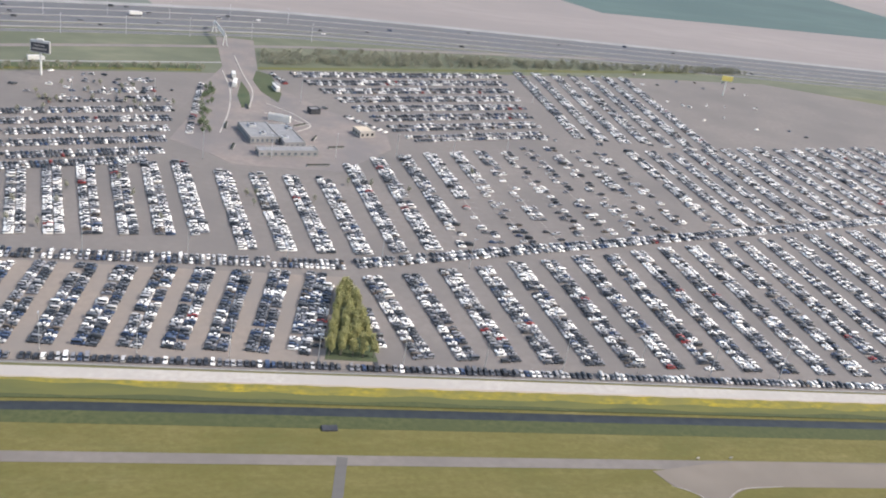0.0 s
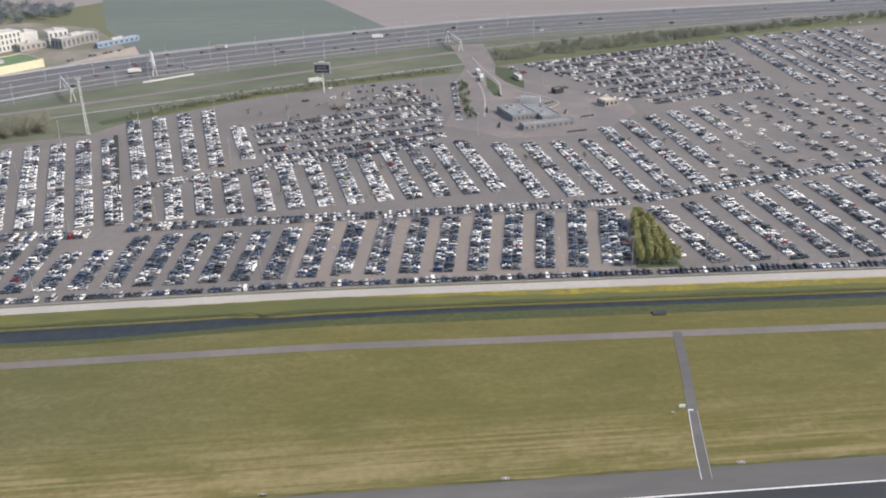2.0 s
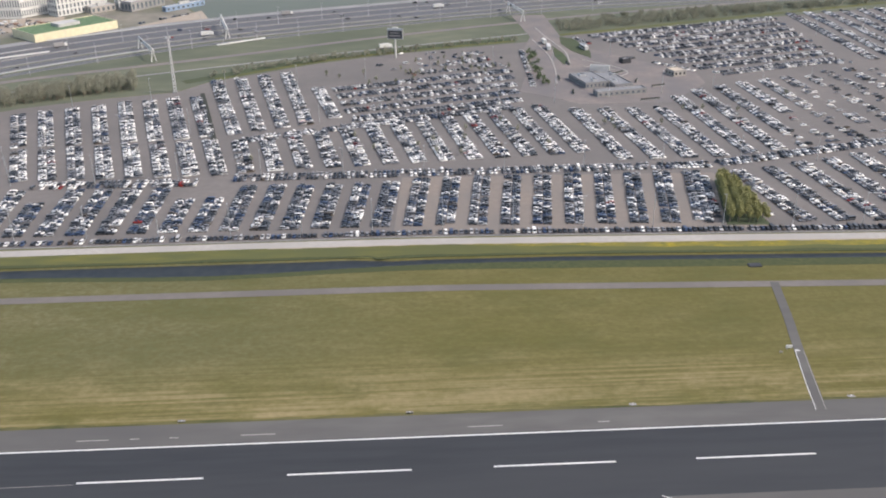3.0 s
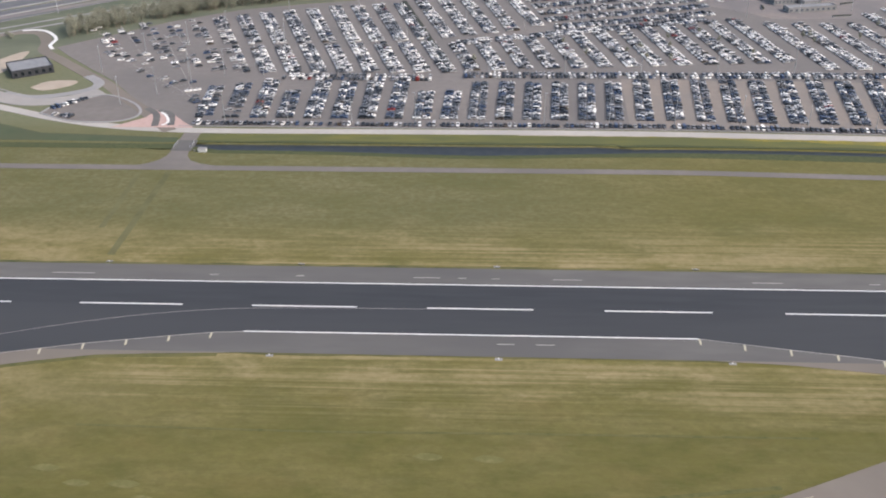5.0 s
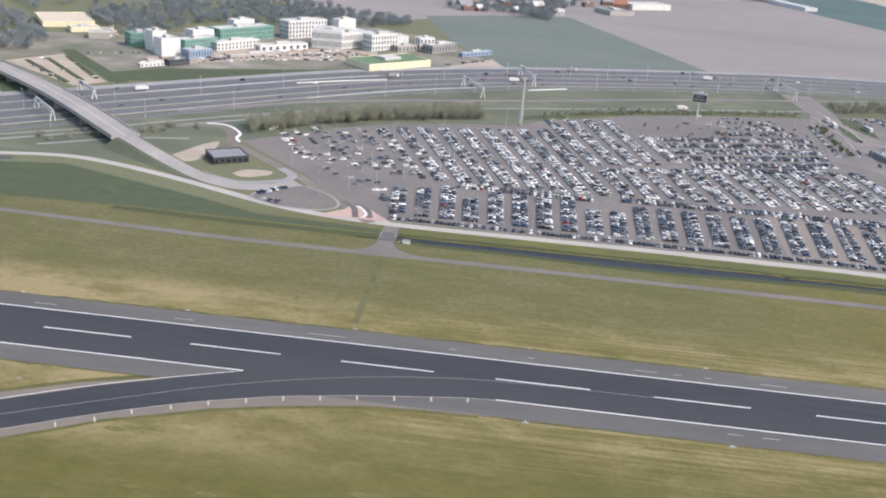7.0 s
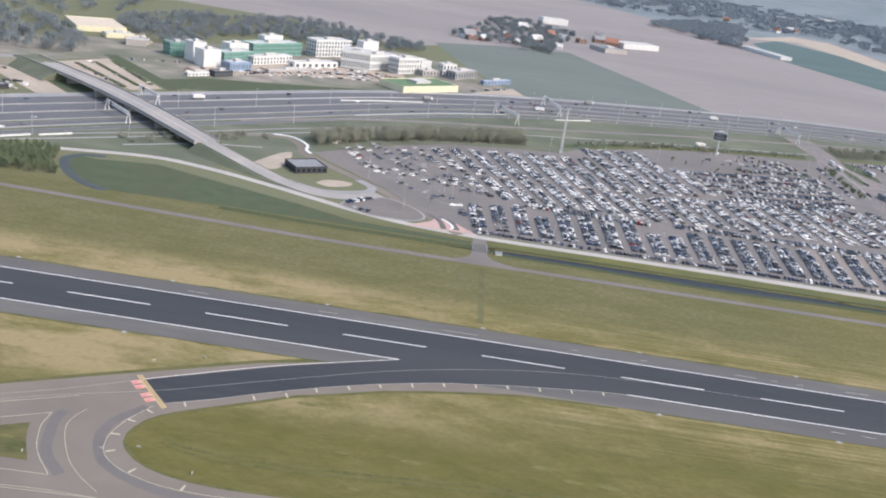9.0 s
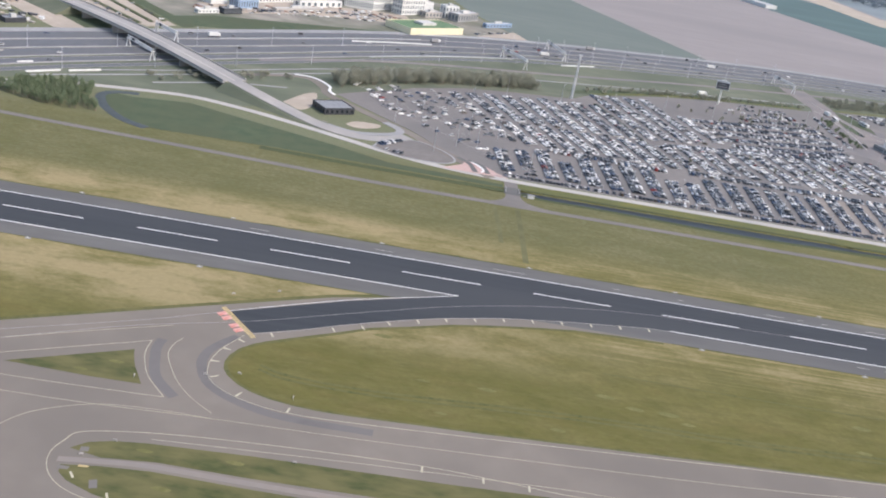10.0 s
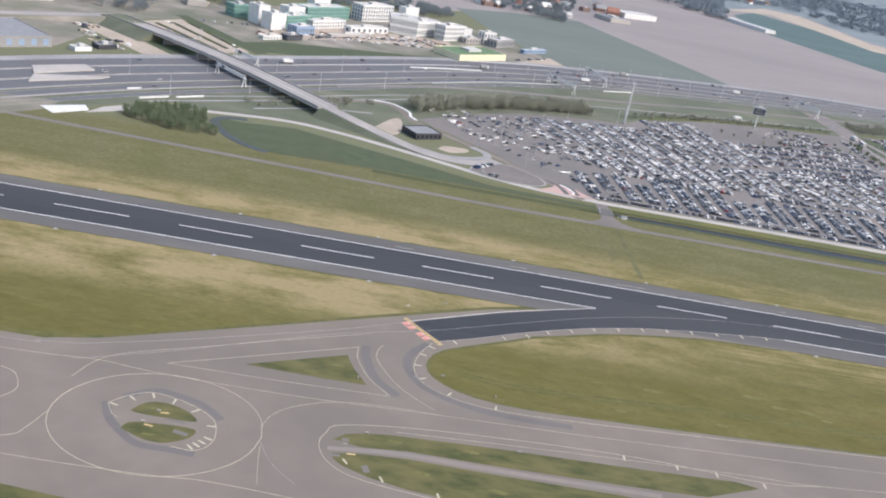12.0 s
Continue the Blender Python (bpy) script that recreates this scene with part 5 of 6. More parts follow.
wood("young_plantation", scatter([(-251, 140), (-247, 157), (-226, 172), (-208, 164), (-206, 146), (-194, 130), (-219, 125)], 230, 1), 5.5, 1.5, 260, 0.2, LEAF_DARK, "dense dark green young plantation beside the meadow", 1)
wood("tree_belt", scatter([(-90, 262), (-60, 296), (-30, 318), (10, 340), (45, 356), (40, 382), (0, 362), (-60, 322), (-100, 285)], 420, 2), 8.0, 2.6, 300, 0.22, LEAF_BARE, "belt of budding trees behind the car park", 2)
wood("hedge_trees", scatter([(85, 378), (147, 416), (285, 466), (283, 476), (140, 428), (80, 390)], 150, 3), 3.2, 1.6, 160, 0.2, LEAF_BARE, "low budding hedge behind the car park", 3)
wood("eastern_tree_belt", scatter([(318, 492), (400, 518), (490, 549), (620, 590), (760, 628), (760, 642), (480, 572), (371, 546), (322, 526)], 500, 4), 4.8, 2.4, 220, 0.24, LEAF_BARE, "belt of budding trees behind the car park", 4)
wood("reed_trees", scatter([(-190, 205), (-150, 240), (-120, 262), (-130, 270), (-200, 215)], 40, 5), 3.5, 2, 160, 0.25, LEAF_BARE, "low scrub beside the bridge", 5)
wood("far_wood_west", scatter([(-520, 480), (-400, 440), (-356, 438), (-329, 446), (-323, 470), (-369, 540), (-385, 560), (-420, 600), (-520, 640)], 190, 6), 10, 5.5, 330, 0.45, LEAF_HAZE_MID, "distant trees beside the sheds, greyed with haze in the leaf colour", 6)
wood("far_wood_middle", scatter([(-365, 620), (-298, 560), (-297, 523), (-272, 535), (-270, 600), (-276, 660), (-300, 800), (-345, 790), (-390, 690)], 170, 7), 10, 5.5, 330, 0.45, LEAF_HAZE_MID, "distant trees behind the offices, greyed with haze in the leaf colour", 7)
wood("far_wood_offices", scatter([(-274, 660), (-200, 690), (-130, 720), (-60, 770), (-70, 810), (-140, 840), (-176, 890), (-250, 885), (-295, 810)], 230, 8), 9, 6, 330, 0.5, LEAF_HAZE_MID, "distant trees behind the offices, greyed with haze in the leaf colour", 8)
wood("far_wood_northwest", scatter([(-800, 640), (-520, 600), (-440, 640), (-400, 720), (-420, 900), (-560, 1100), (-1000, 1100)], 330, 14), 10, 7, 240, 0.6, LEAF_HAZE_MID, "distant wood beyond the sheds, greyed with haze in the leaf colour", 14)
wood("far_wood_farms", scatter([(-44, 985), (20, 972), (86, 914), (104, 1000), (150, 1260), (77, 1360), (13, 1335), (-20, 1100)], 240, 9), 9, 6, 300, 0.6, LEAF_HAZE_MID, "distant trees round the farms, greyed with haze in the leaf colour", 9)
wood("far_wood_field", scatter([(343, 1764), (414, 1590), (465, 1459), (534, 1636), (664, 2181), (508, 2043)], 240, 10), 12, 11, 300, 1.0, LEAF_HAZE_FAR, "distant wood beside the ploughed field, haze put into its leaf colour", 10)
wood("far_wood_east", scatter([(674, 2327), (640, 2080), (870, 2191), (900, 1760), (1500, 2300), (2000, 3600), (1500, 4200), (500, 3800), (200, 2300), (400, 2100)], 1000, 11), 14, 19, 200, 1.8, LEAF_HAZE_FAR, "distant woods towards the horizon, blued with haze in the leaf colour", 11)

shrub = [tree_thing(4.2, 1.4, 90, 0.28, LEAF_BARE, "small budding tree between parked cars", 40 + i) for i in range(3)]
spots = scatter([(165, 345), (285, 385), (286, 435), (215, 415), (150, 380)], 26, 9) + scatter([(130, 215), (280, 222), (255, 290), (130, 258)], 12, 10) + scatter([(290, 230), (400, 250), (420, 320), (300, 290)], 8, 12)
for i, (x, y) in enumerate(spots):
    mm = pose(x, y, 0.08, 0, 0, 40 * i)
    if i < 3:
        shrub[i].matrix_basis = mm; shrub[i]["group"] = "small trees in the car park"
    else:
        copy_thing(shrub[i % 3], mm)

# ---- masts, signs, lamps ----


def lattice_mast(x, y, h):
    root = empty("lattice_mast", x, y, 0, 20, "tall slim grey lattice mast with a head frame", "mast")
    for a in range(4):
        bm = bmesh.new(); c, s = math.cos(radians(45 + 90 * a)), math.sin(radians(45 + 90 * a)); tube(bm, (0.9 * c, 0.9 * s, 0), (0.5 * c, 0.5 * s, h), 0.24, 0.17, 6); part("corner_post", bm, MAST_PAINT, root)
    for k in range(14):
        z0, z1 = h * k / 14, h * (k + 1) / 14; w = 0.64 - 0.32 * k / 14
        bm = bmesh.new()
        for sx in (-1, 1):
            tube(bm, (-w * sx, w * sx, z0), (w * sx, w * sx, z1), 0.11, 0.11, 4); tube(bm, (w * sx, -w * sx, z0), (w * sx, w * sx, z1), 0.11, 0.11, 4)
        part("brace", bm, MAST_PAINT, root)
    part("head_frame", boxes((-1.6, 1.6, -0.5, 0.5, h, h + 0.5), (-1.5, -0.4, -0.3, 0.3, h + 0.5, h + 1.2), (0.4, 1.5, -0.3, 0.3, h + 0.5, h + 1.2)), STEEL, root)
    part("footing", boxes((-1.5, 1.5, -1.5, 1.5, -0.2, 0.4)), CONCRETE_GREY, root)
    return root


lattice_mast(69.5, 350, 31.5)


def billboard(x, y):
    root = empty("billboard", x, y, 0, -12, "large dark advertising screen on a white pole", "billboard")
    bm = bmesh.new(); tube(bm, (0, 0, -0.2), (0, 0, 13), 0.62, 0.5, 12); part("pole", bm, WHITE_WALL, root, "white steel pole")
    head = part("screen_box", boxes((-5.2, 5.2, -0.8, 0.8, 12.5, 19.2, 0.1)), STEEL, root, "grey steel housing")
    part("screen", boxes((-4.8, 4.8, -0.86, -0.78, 13.0, 18.0)), SCREEN, head, "dark screen with faint bars")
    part("screen_bar", boxes((-4.0, 3.6, -0.9, -0.85, 14.2, 15.2), (-3.2, 2.8, -0.9, -0.85, 16.2, 16.9)), CONCRETE_GREY, head, "pale bar")
    part("crest", boxes((-1.8, 1.8, -0.6, 0.6, 19.2, 20.2, 0.2)), WHITE_WALL, head, "white top sign")
    return root


billboard(198.6, 424.5)


def yellow_sign(x, y):
    root = empty("advertising_sign", x, y, 0, -12, "plain yellow advertising board on a white pole", "sign")
    bm = bmesh.new(); tube(bm, (0, 0, -0.2), (0, 0, 12.6), 0.5, 0.42, 10); part("pole", bm, WHITE_WALL, root, "white steel pole")
    part("board", boxes((-4.2, 4.2, -0.5, 0.5, 12.4, 16.4, 0.08)), YELLOW_PAINT, root, "plain yellow board")
    part("board_edge", boxes((-4.4, 4.4, -0.35, 0.35, 12.1, 12.4), (-4.4, 4.4, -0.35, 0.35, 16.4, 16.7)), STEEL, root, "grey steel rail")


yellow_sign(689, 542)


def street_lamp(h=13.0):
    root = empty("street_lamp", 0, 0, 0, 0, "slim grey steel lamp post with a flat head", "lamp post", "lamp posts of the car park")
    bm = bmesh.new(); tube(bm, (0, 0, -0.1), (0, 0, h), 0.14, 0.09, 6); part("pole", bm, STEEL, root)
    part("lamp_head", boxes((-0.25, 1.1, -0.18, 0.18, h - 0.05, h + 0.1, 0.04)), STEEL, root)
    part("foot", boxes((-0.2, 0.2, -0.2, 0.2, 0.0, 0.35, 0.03)), CONCRETE_GREY, root)
    return root


wood("terminal_hedge", scatter([(283, 338), (289, 336), (291, 438), (286, 440)], 34, 13), 4.2, 1.8, 110, 0.3, LEAF_DARK, "row of trees beside the terminal road", 13)
lamp = street_lamp()
spots = [(x, 143.0 + bend(x)) for x in range(26, 500, 27)] + [(-6 + 36 * k, 201 + 0.6 * k) for k in range(12)] + [(30 + 32 * k, 255 + 7 * k) for k in range(14)] + [(20 + 40 * k, 320 + 12 * k) for k in range(14)] + [(-50 + 15 * k, 205 + 22 * k) for k in range(4)] + [(-25 + 12 * k, 160 + 14 * k) for k in range(6)] + [(q[0], q[1]) for d in (-47, 3.6) for q in smooth_line([(*p, 0) for p in shifted(MW[2:10], d)], 5)[::2]]
lamp.matrix_basis = pose(spots[0][0], spots[0][1], 0.08, 0, 0, 90)
for i, (x, y) in enumerate(spots[1:]):
    copy_thing(lamp, pose(x, y, 0.08, 0, 0, 90 * (i % 4)))


def sign_gantry(a, b, h=7.5):
    """A portal over the motorway from a to b."""
    a, b = Vector(a), Vector(b); w = (b - a).length; turn = math.degrees(math.atan2(b.y - a.y, b.x - a.x))
    root = empty("sign_gantry", a.x, a.y, 0, turn, "white steel sign portal over the motorway", "gantry", "motorway gantries")
    for x in (0, w):
        for s in (-1, 1):
            bm = bmesh.new(); tube(bm, (x, s * 1.6, -0.1), (x, s * 0.3, h), 0.36, 0.30, 6); part("leg", bm, WHITE_WALL, root)
    for z, y in ((h, -0.7), (h, 0.7), (h + 1.4, 0)):
        bm = bmesh.new(); tube(bm, (-1, y, z), (w + 1, y, z), 0.38, 0.38, 6); part("chord", bm, WHITE_WALL, root)
    n = int(w / 3)
    for k in range(n):
        bm = bmesh.new(); x0 = w * k / n; tube(bm, (x0, -0.7, h), (x0 + w / n, 0, h + 1.4), 0.16, 0.16, 4); tube(bm, (x0, 0.7, h), (x0 + w / n, 0, h + 1.4), 0.16, 0.16, 4); part("lattice", bm, WHITE_WALL, root)
    for x in (w * 0.25,):
        part("sign_panel", boxes((x - 2, x + 2, -0.95, -0.8, h - 0.4, h + 1.8, 0.03)), SCREEN, root, "dark sign panel")
    return root


sign_gantry((21, 466), (39, 428), 7); sign_gantry((65, 540), (77, 493), 7); sign_gantry((291, 573), (298, 535), 7); sign_gantry((-230, 274), (-206, 248), 6); sign_gantry((-230, 330), (-210, 310), 6)

# ---- buildings ----


def office(x, y, w, d, h, turn, wall, roof, label, rows=3, cols=8, glass=None, category="office building", sides=2, hut=True):
    """A flat-roofed block with parapet, storeys of windows and a roof hut."""
    root = empty("office_building", x, y, 0, turn, label, category)
    shell = part("wall", boxes((-w / 2, w / 2, -d / 2, d / 2, -0.3, h - 0.35)), wall, root)
    part("roof", boxes((-w / 2 + 0.3, w / 2 - 0.3, -d / 2 + 0.3, d / 2 - 0.3, h - 0.34, h - 0.2)), roof, root)
    part("parapet", boxes((-w / 2, w / 2, -d / 2, -d / 2 + 0.3, h - 0.34, h + 0.25), (-w / 2, w / 2, d / 2 - 0.3, d / 2, h - 0.34, h + 0.25), (-w / 2, -w / 2 + 0.3, -d / 2 + 0.3, d / 2 - 0.3, h - 0.34, h + 0.25), (w / 2 - 0.3, w / 2, -d / 2 + 0.3, d / 2 - 0.3, h - 0.34, h + 0.25)), wall, root)
    if hut:
        part("roof_hut", boxes((-w * 0.12, w * 0.14, -d * 0.15, d * 0.2, h - 0.2, h + 2.0, 0.05)), PALE_ROOF, root)
    if rows:
        sh = (h - 1.2) / rows
        cw = w / cols
        me = bpy.data.meshes.new("window"); bm = boxes((-cw * 0.22, cw * 0.22, -0.06, 0.06, -sh * 0.34, sh * 0.34)); bm.to_mesh(me); bm.free(); me.materials.append(glass or OFFICE_GLASS)
        nd = max(1, round(d / cw))
        for r in range(rows):
            z = 0.5 + sh * (r + 0.5)
            for c in range(cols):
                share("window", me, root, pose(-w / 2 + cw * (c + 0.5), -d / 2 - 0.02, z))
            if sides > 1:
                for c in range(nd):
                    share("window", me, root, pose(-w / 2 - 0.02, -d / 2 + d / nd * (c + 0.5), z, 0, 0, 90)); share("window", me, root, pose(w / 2 + 0.02, -d / 2 + d / nd * (c + 0.5), z, 0, 0, 90))
    return root


def site(mx, my, w, h, d, turn, wall, roof, label, rows=2, cols=8, glass=None, category="office building", sides=2):
    """A block given by the middle of its front and its depth behind."""
    t = radians(turn); h *= 0.88
    return office(mx - math.sin(t) * d / 2, my + math.cos(t) * d / 2, w, d, h, turn, wall, roof, label, rows, cols, glass, category, sides)


W, P = WHITE_WALL, PALE_ROOF
site(-241, 497, 13, 19, 14, 50, W, P, "tall white rendered tower block", 0, 3)
site(-224.5, 480, 17, 16.5, 14, 50, W, P, "tall white rendered corner block", 0, 3)
site(-263, 511, 19, 13, 14, 45, GREEN_WALL, GREY_ROOF, "green clad office block with white fins", 3, 8)
site(-211, 515, 36, 12, 14, 60, GREEN_WALL, P, "green clad office wing with windows", 3, 14)
site(-218, 540, 22, 16, 12, 55, W, P, "white block behind the green wing", 0, 4)
site(-193, 588, 62, 14, 18, 55, GREEN_WALL, P, "long green clad office block", 3, 20)
site(-203, 610, 24, 18, 10, 55, W, P, "white block above the green offices", 0, 4)
site(-186, 539, 46, 8.5, 10, 55, W, P, "low white wing with small square windows", 2, 12)
site(-200.5, 483, 22, 8, 12, 52, BLUE_SHEET, PALE_ROOF, "blue-grey sheeted hall beside the offices", 1, 8)
site(-204, 445, 18, 5, 8, 52, DARK_WALL, GREY_ROOF, "low dark clad site building", 1, 8)
site(-220.5, 431, 20, 3.6, 5, 50, W, P, "row of white site cabins", 1, 6, None, "cabin")
site(-148, 552, 50, 6.5, 10, 48, W, P, "low white pavilion with wide windows", 1, 7)
site(-162, 512, 50, 2.6, 6, 50, CONCRETE, P, "low pale wall of stacked site material", 0, 7, None, "wall")
site(-147, 636, 46, 19, 16, 50, W, P, "tall white office block with flat roof", 4, 12)
site(-117, 585, 28, 18, 30, 5, W, P, "white office block with tall narrow windows", 2, 14)
site(-92, 603, 40, 16, 18, 56, W, P, "white office wing with tall narrow windows", 2, 18)
site(-112, 655, 22, 21, 10, 52, W, P, "white roof tower of the office block", 0, 4)
site(-65, 602, 32, 17, 14, 50, W, P, "white office block with square windows", 3, 9)
site(-52, 624, 15, 13, 10, 40, W, P, "white rendered block with blank walls", 0, 4)
site(-44, 608, 22, 6, 10, 44, CONCRETE, P, "low pale workshop beside the offices", 1, 5)
site(-27, 621, 16, 14, 10, 35, W, P, "white rendered block with dark openings", 2, 4)
site(-10, 621, 38, 9, 12, 58, CONCRETE_GREY, P, "low grey office with white roof edge", 1, 8)
site(-37, 516, 66, 6.5, 34, 46, CREAM_WALL, GREEN_ROOF, "cream shed with a green roof", 0, 8, None, "warehouse")
site(22, 617, 40, 4.5, 5, 49, BLUE_SHEET, PALE_ROOF, "row of blue and white site cabins", 1, 8, None, "cabin")
office(-378, 600, 46, 60, 5, 35, CREAM_WALL, CREAM_ROOF, "wide low shed with a cream roof", 0, 6, None, "shed", 2, False)
site(-335, 556, 26, 5, 14, 40, CREAM_WALL, PALE_ROOF, "pale farm shed among haze-greyed trees", 0, 6, None, "shed")
site(-309, 528, 18, 6, 16, 25, CONCRETE, PALE_ROOF, "pale farm shed among haze-greyed trees", 0, 6, None, "shed")
office(-385, 253, 80, 56, 7, 48, CONCRETE_GREY, GREY_ROOF, "grey warehouse with blue dock doors", 1, 10, BLUE_SHEET, "warehouse")
office(-432, 412, 62, 26, 6, 48, W, PALE_ROOF, "white-roofed warehouse beside the road", 0, 8, None, "warehouse")
site(-308, 286, 14, 3.4, 9, 50, DARK_WALL, GREY_ROOF, "low dark hall on the building site", 0, 4, None, "shed")
site(-318, 268, 12, 3, 8, 50, W, P, "white tent on the building site", 0, 4, None, "tent")
office(185, 1085, 40, 40, 6, 30, CONCRETE, GREY_ROOF, "grey farm shed beside a field", 0, 6, None, "shed")
office(240, 1190, 72, 30, 8, 32, W, P, "white farm shed beside a field", 0, 6, None, "shed", 2, False)
office(150, 1150, 14, 12, 6, 25, BRICK_WALL, RED_ROOF, "brick farmhouse with red roof", 2, 4, None, "house")
office(-16, 975, 14, 12, 6, 25, BRICK_WALL, RED_ROOF, "brick farmhouse with red roof", 2, 4, None, "house")
office(515, 1440, 130, 24, 6, -70, W, P, "long white farm shed", 0, 6, None, "shed", 2, False)



def house(x, y, w, d, h, turn, wall, roof, label):
    """A small house with a gable roof and windows."""
    root = empty("house", x, y, 0, turn, label, "house", "far farmhouses")
    part("wall", boxes((-w / 2, w / 2, -d / 2, d / 2, -0.2, h)), wall, root)
    bm = bmesh.new(); e = 0.5
    v = [bm.verts.new(p) for p in ((-w / 2 - e, -d / 2 - e, h), (w / 2 + e, -d / 2 - e, h), (w / 2 + e, d / 2 + e, h), (-w / 2 - e, d / 2 + e, h), (-w / 2 - e, 0, h + d * 0.5), (w / 2 + e, 0, h + d * 0.5))]
    for f in ((0, 1, 5, 4), (2, 3, 4, 5), (1, 2, 5), (3, 0, 4), (3, 2, 1, 0)):
        bm.faces.new([v[i] for i in f])
    part("roof", bm, roof, root)
    for c in (-0.3, 0.0, 0.3):
        part("window", boxes((c * w - 0.6, c * w + 0.6, -d / 2 - 0.06, -d / 2 + 0.02, 1.0, h - 0.6)), GLASS_DARK, root)


rnd = random.Random(31)
for x, y in scatter([(-30, 985), (30, 975), (110, 1000), (150, 1250), (80, 1330), (10, 1200)], 14, 32) + scatter([(160, 1120), (210, 1180), (200, 1290), (150, 1260)], 5, 33) + scatter([(560, 1800), (780, 2150), (900, 2400), (650, 2350)], 8, 34):
    k = rnd.uniform(0.9, 1.5)
    house(x, y, 13 * k, 9 * k, 4 * k, rnd.uniform(0, 180), rnd.choice((WHITE_WALL, BRICK_WALL, CONCRETE)), rnd.choice((RED_ROOF, GREY_ROOF, PALE_ROOF)), "small far farmhouse with a gable roof among trees")
for x, y, w, d, t in ((1247, 3250, 90, 40, 20), (1840, 4250, 120, 110, 10), (1600, 4300, 220, 60, -30), (980, 2900, 80, 30, 40), (120, 1420, 50, 24, 20)):
    office(x, y, w, d, 10, t, W, P, "large pale far hall among woods", 0, 4, None, "hall", 2, False)


# loose material on the building site
def clutter(name, spots, size, materials, label, seed):
    rnd = random.Random(seed); root = empty(name, spots[0][0], spots[0][1], 0.05, 0, label, "site material", "", "stuff")
    groups = [bmesh.new() for _ in materials]
    for x, y in spots:
        bm = rnd.choice(groups); w, d, h = rnd.uniform(0.5, 1) * size, rnd.uniform(0.4, 0.8) * size, rnd.uniform(0.25, 0.6) * size
        n0 = len(bm.verts); box(bm, -w, w, -d, d, 0, h); bm.verts.ensure_lookup_table()
        q = Matrix.Translation((x - spots[0][0], y - spots[0][1], 0)) @ Matrix.Rotation(rnd.uniform(0, 3), 4, "Z")
        for v in bm.verts[n0:]:
            v.co = q @ v.co
    for bm, m in zip(groups, materials):
        part("pile", bm, m, root)


clutter("site_material", scatter([(-232, 425), (-160, 490), (-104, 522), (-60, 545), (-80, 580), (-135, 565), (-200, 500), (-240, 465)], 150, 41), 2.2, (CONCRETE, WHITE_WALL, CONCRETE_GREY, BRICK_WALL, DARK_WALL, SAND), "stacked building material and cabins on the sand", 42)
clutter("site_material", scatter([(-330, 300), (-300, 290), (-285, 305), (-330, 330), (-350, 380), (-360, 360)], 40, 43), 2.4, (CONCRETE, WHITE_WALL, DARK_WALL, SAND), "stacked building material beside the bridge", 44)
clutter("site_material", scatter([(-345, 590), (-310, 525), (-300, 545), (-330, 600)], 40, 45), 3.0, (CONCRETE, WHITE_WALL, SAND), "pale rubble and material beside the sheds", 46)

# low dark building beside the access road
office(-86.5, 207, 19, 17, 3.6, 34, DARK_WALL, GREY_ROOF, "low dark clad control building with a flat grey roof", 1, 6, GLASS_DARK, "building", 2, False)
# terminal of the car park
office(326, 326, 30, 7, 3.0, 12, CONCRETE_GREY, GREY_ROOF, "low grey terminal front with a grey roof", 1, 9, None, "terminal", 2, False)
office(313, 351, 15, 24, 3.4, 14, CONCRETE_GREY, GREY_ROOF, "grey clad terminal hall with a grey roof", 1, 6, None, "terminal", 2, False)
office(327, 350, 11, 30, 3.0, 14, CONCRETE_GREY, GREY_ROOF, "grey terminal wing with a flat roof", 1, 4, None, "terminal", 2, False)
office(346, 398, 6, 5, 3.0, 20, DARK_WALL, GREY_ROOF, "small dark shelter in the entrance square", 0, 3, None, "shelter", 2, False)
office(325.5, 378, 12, 2.6, 3.4, -18, WHITE_WALL, PALE_ROOF, "white canopy roof over the bus stop", 0, 6, None, "canopy", 2, False)
kiosk = office(370, 366, 9, 9, 3.4, 20, CONCRETE, CREAM_ROOF, "small kiosk with a cream roof", 1, 3, GLASS_DARK, "kiosk", 2, False)


def bus(x, y, turn):
    root = empty("bus", x, y, 0.12, turn, "white city bus parked by the terminal", "bus")
    part("body", boxes((-5.5, 5.5, -1.25, 1.25, 0.35, 3.0, 0.15)), WHITE_WALL, root)
    part("windows", boxes((-5.2, 5.2, -1.28, -1.2, 1.4, 2.4), (-5.2, 5.2, 1.2, 1.28, 1.4, 2.4), (5.45, 5.53, -1.1, 1.1, 1.2, 2.6)), GLASS_DARK, root)
    for wx in (-3.5, 3.2):
        for wy in (-1.1, 1.1):
            bm = bmesh.new(); tube(bm, (wx, wy - 0.15, 0.45), (wx, wy + 0.15, 0.45), 0.48, 0.48, 10); part("wheel", bm, RUBBER, root)
    return root


bus(303, 440, 85); bus(327, 438, 100)


# roof plant, seats and planters about the terminal
def planter(x, y, w, d, turn):
    root = empty("planter", x, y, 0.11, turn, "low concrete planter with clipped green hedge", "planter", "planters in the entrance square")
    part("tub", boxes((-w / 2, w / 2, -d / 2, d / 2, -0.05, 0.5, 0.04)), CONCRETE_GREY, root)
    part("hedge", boxes((-w / 2 + 0.2, w / 2 - 0.2, -d / 2 + 0.2, d / 2 - 0.2, 0.45, 1.1, 0.15)), HEDGE, root)


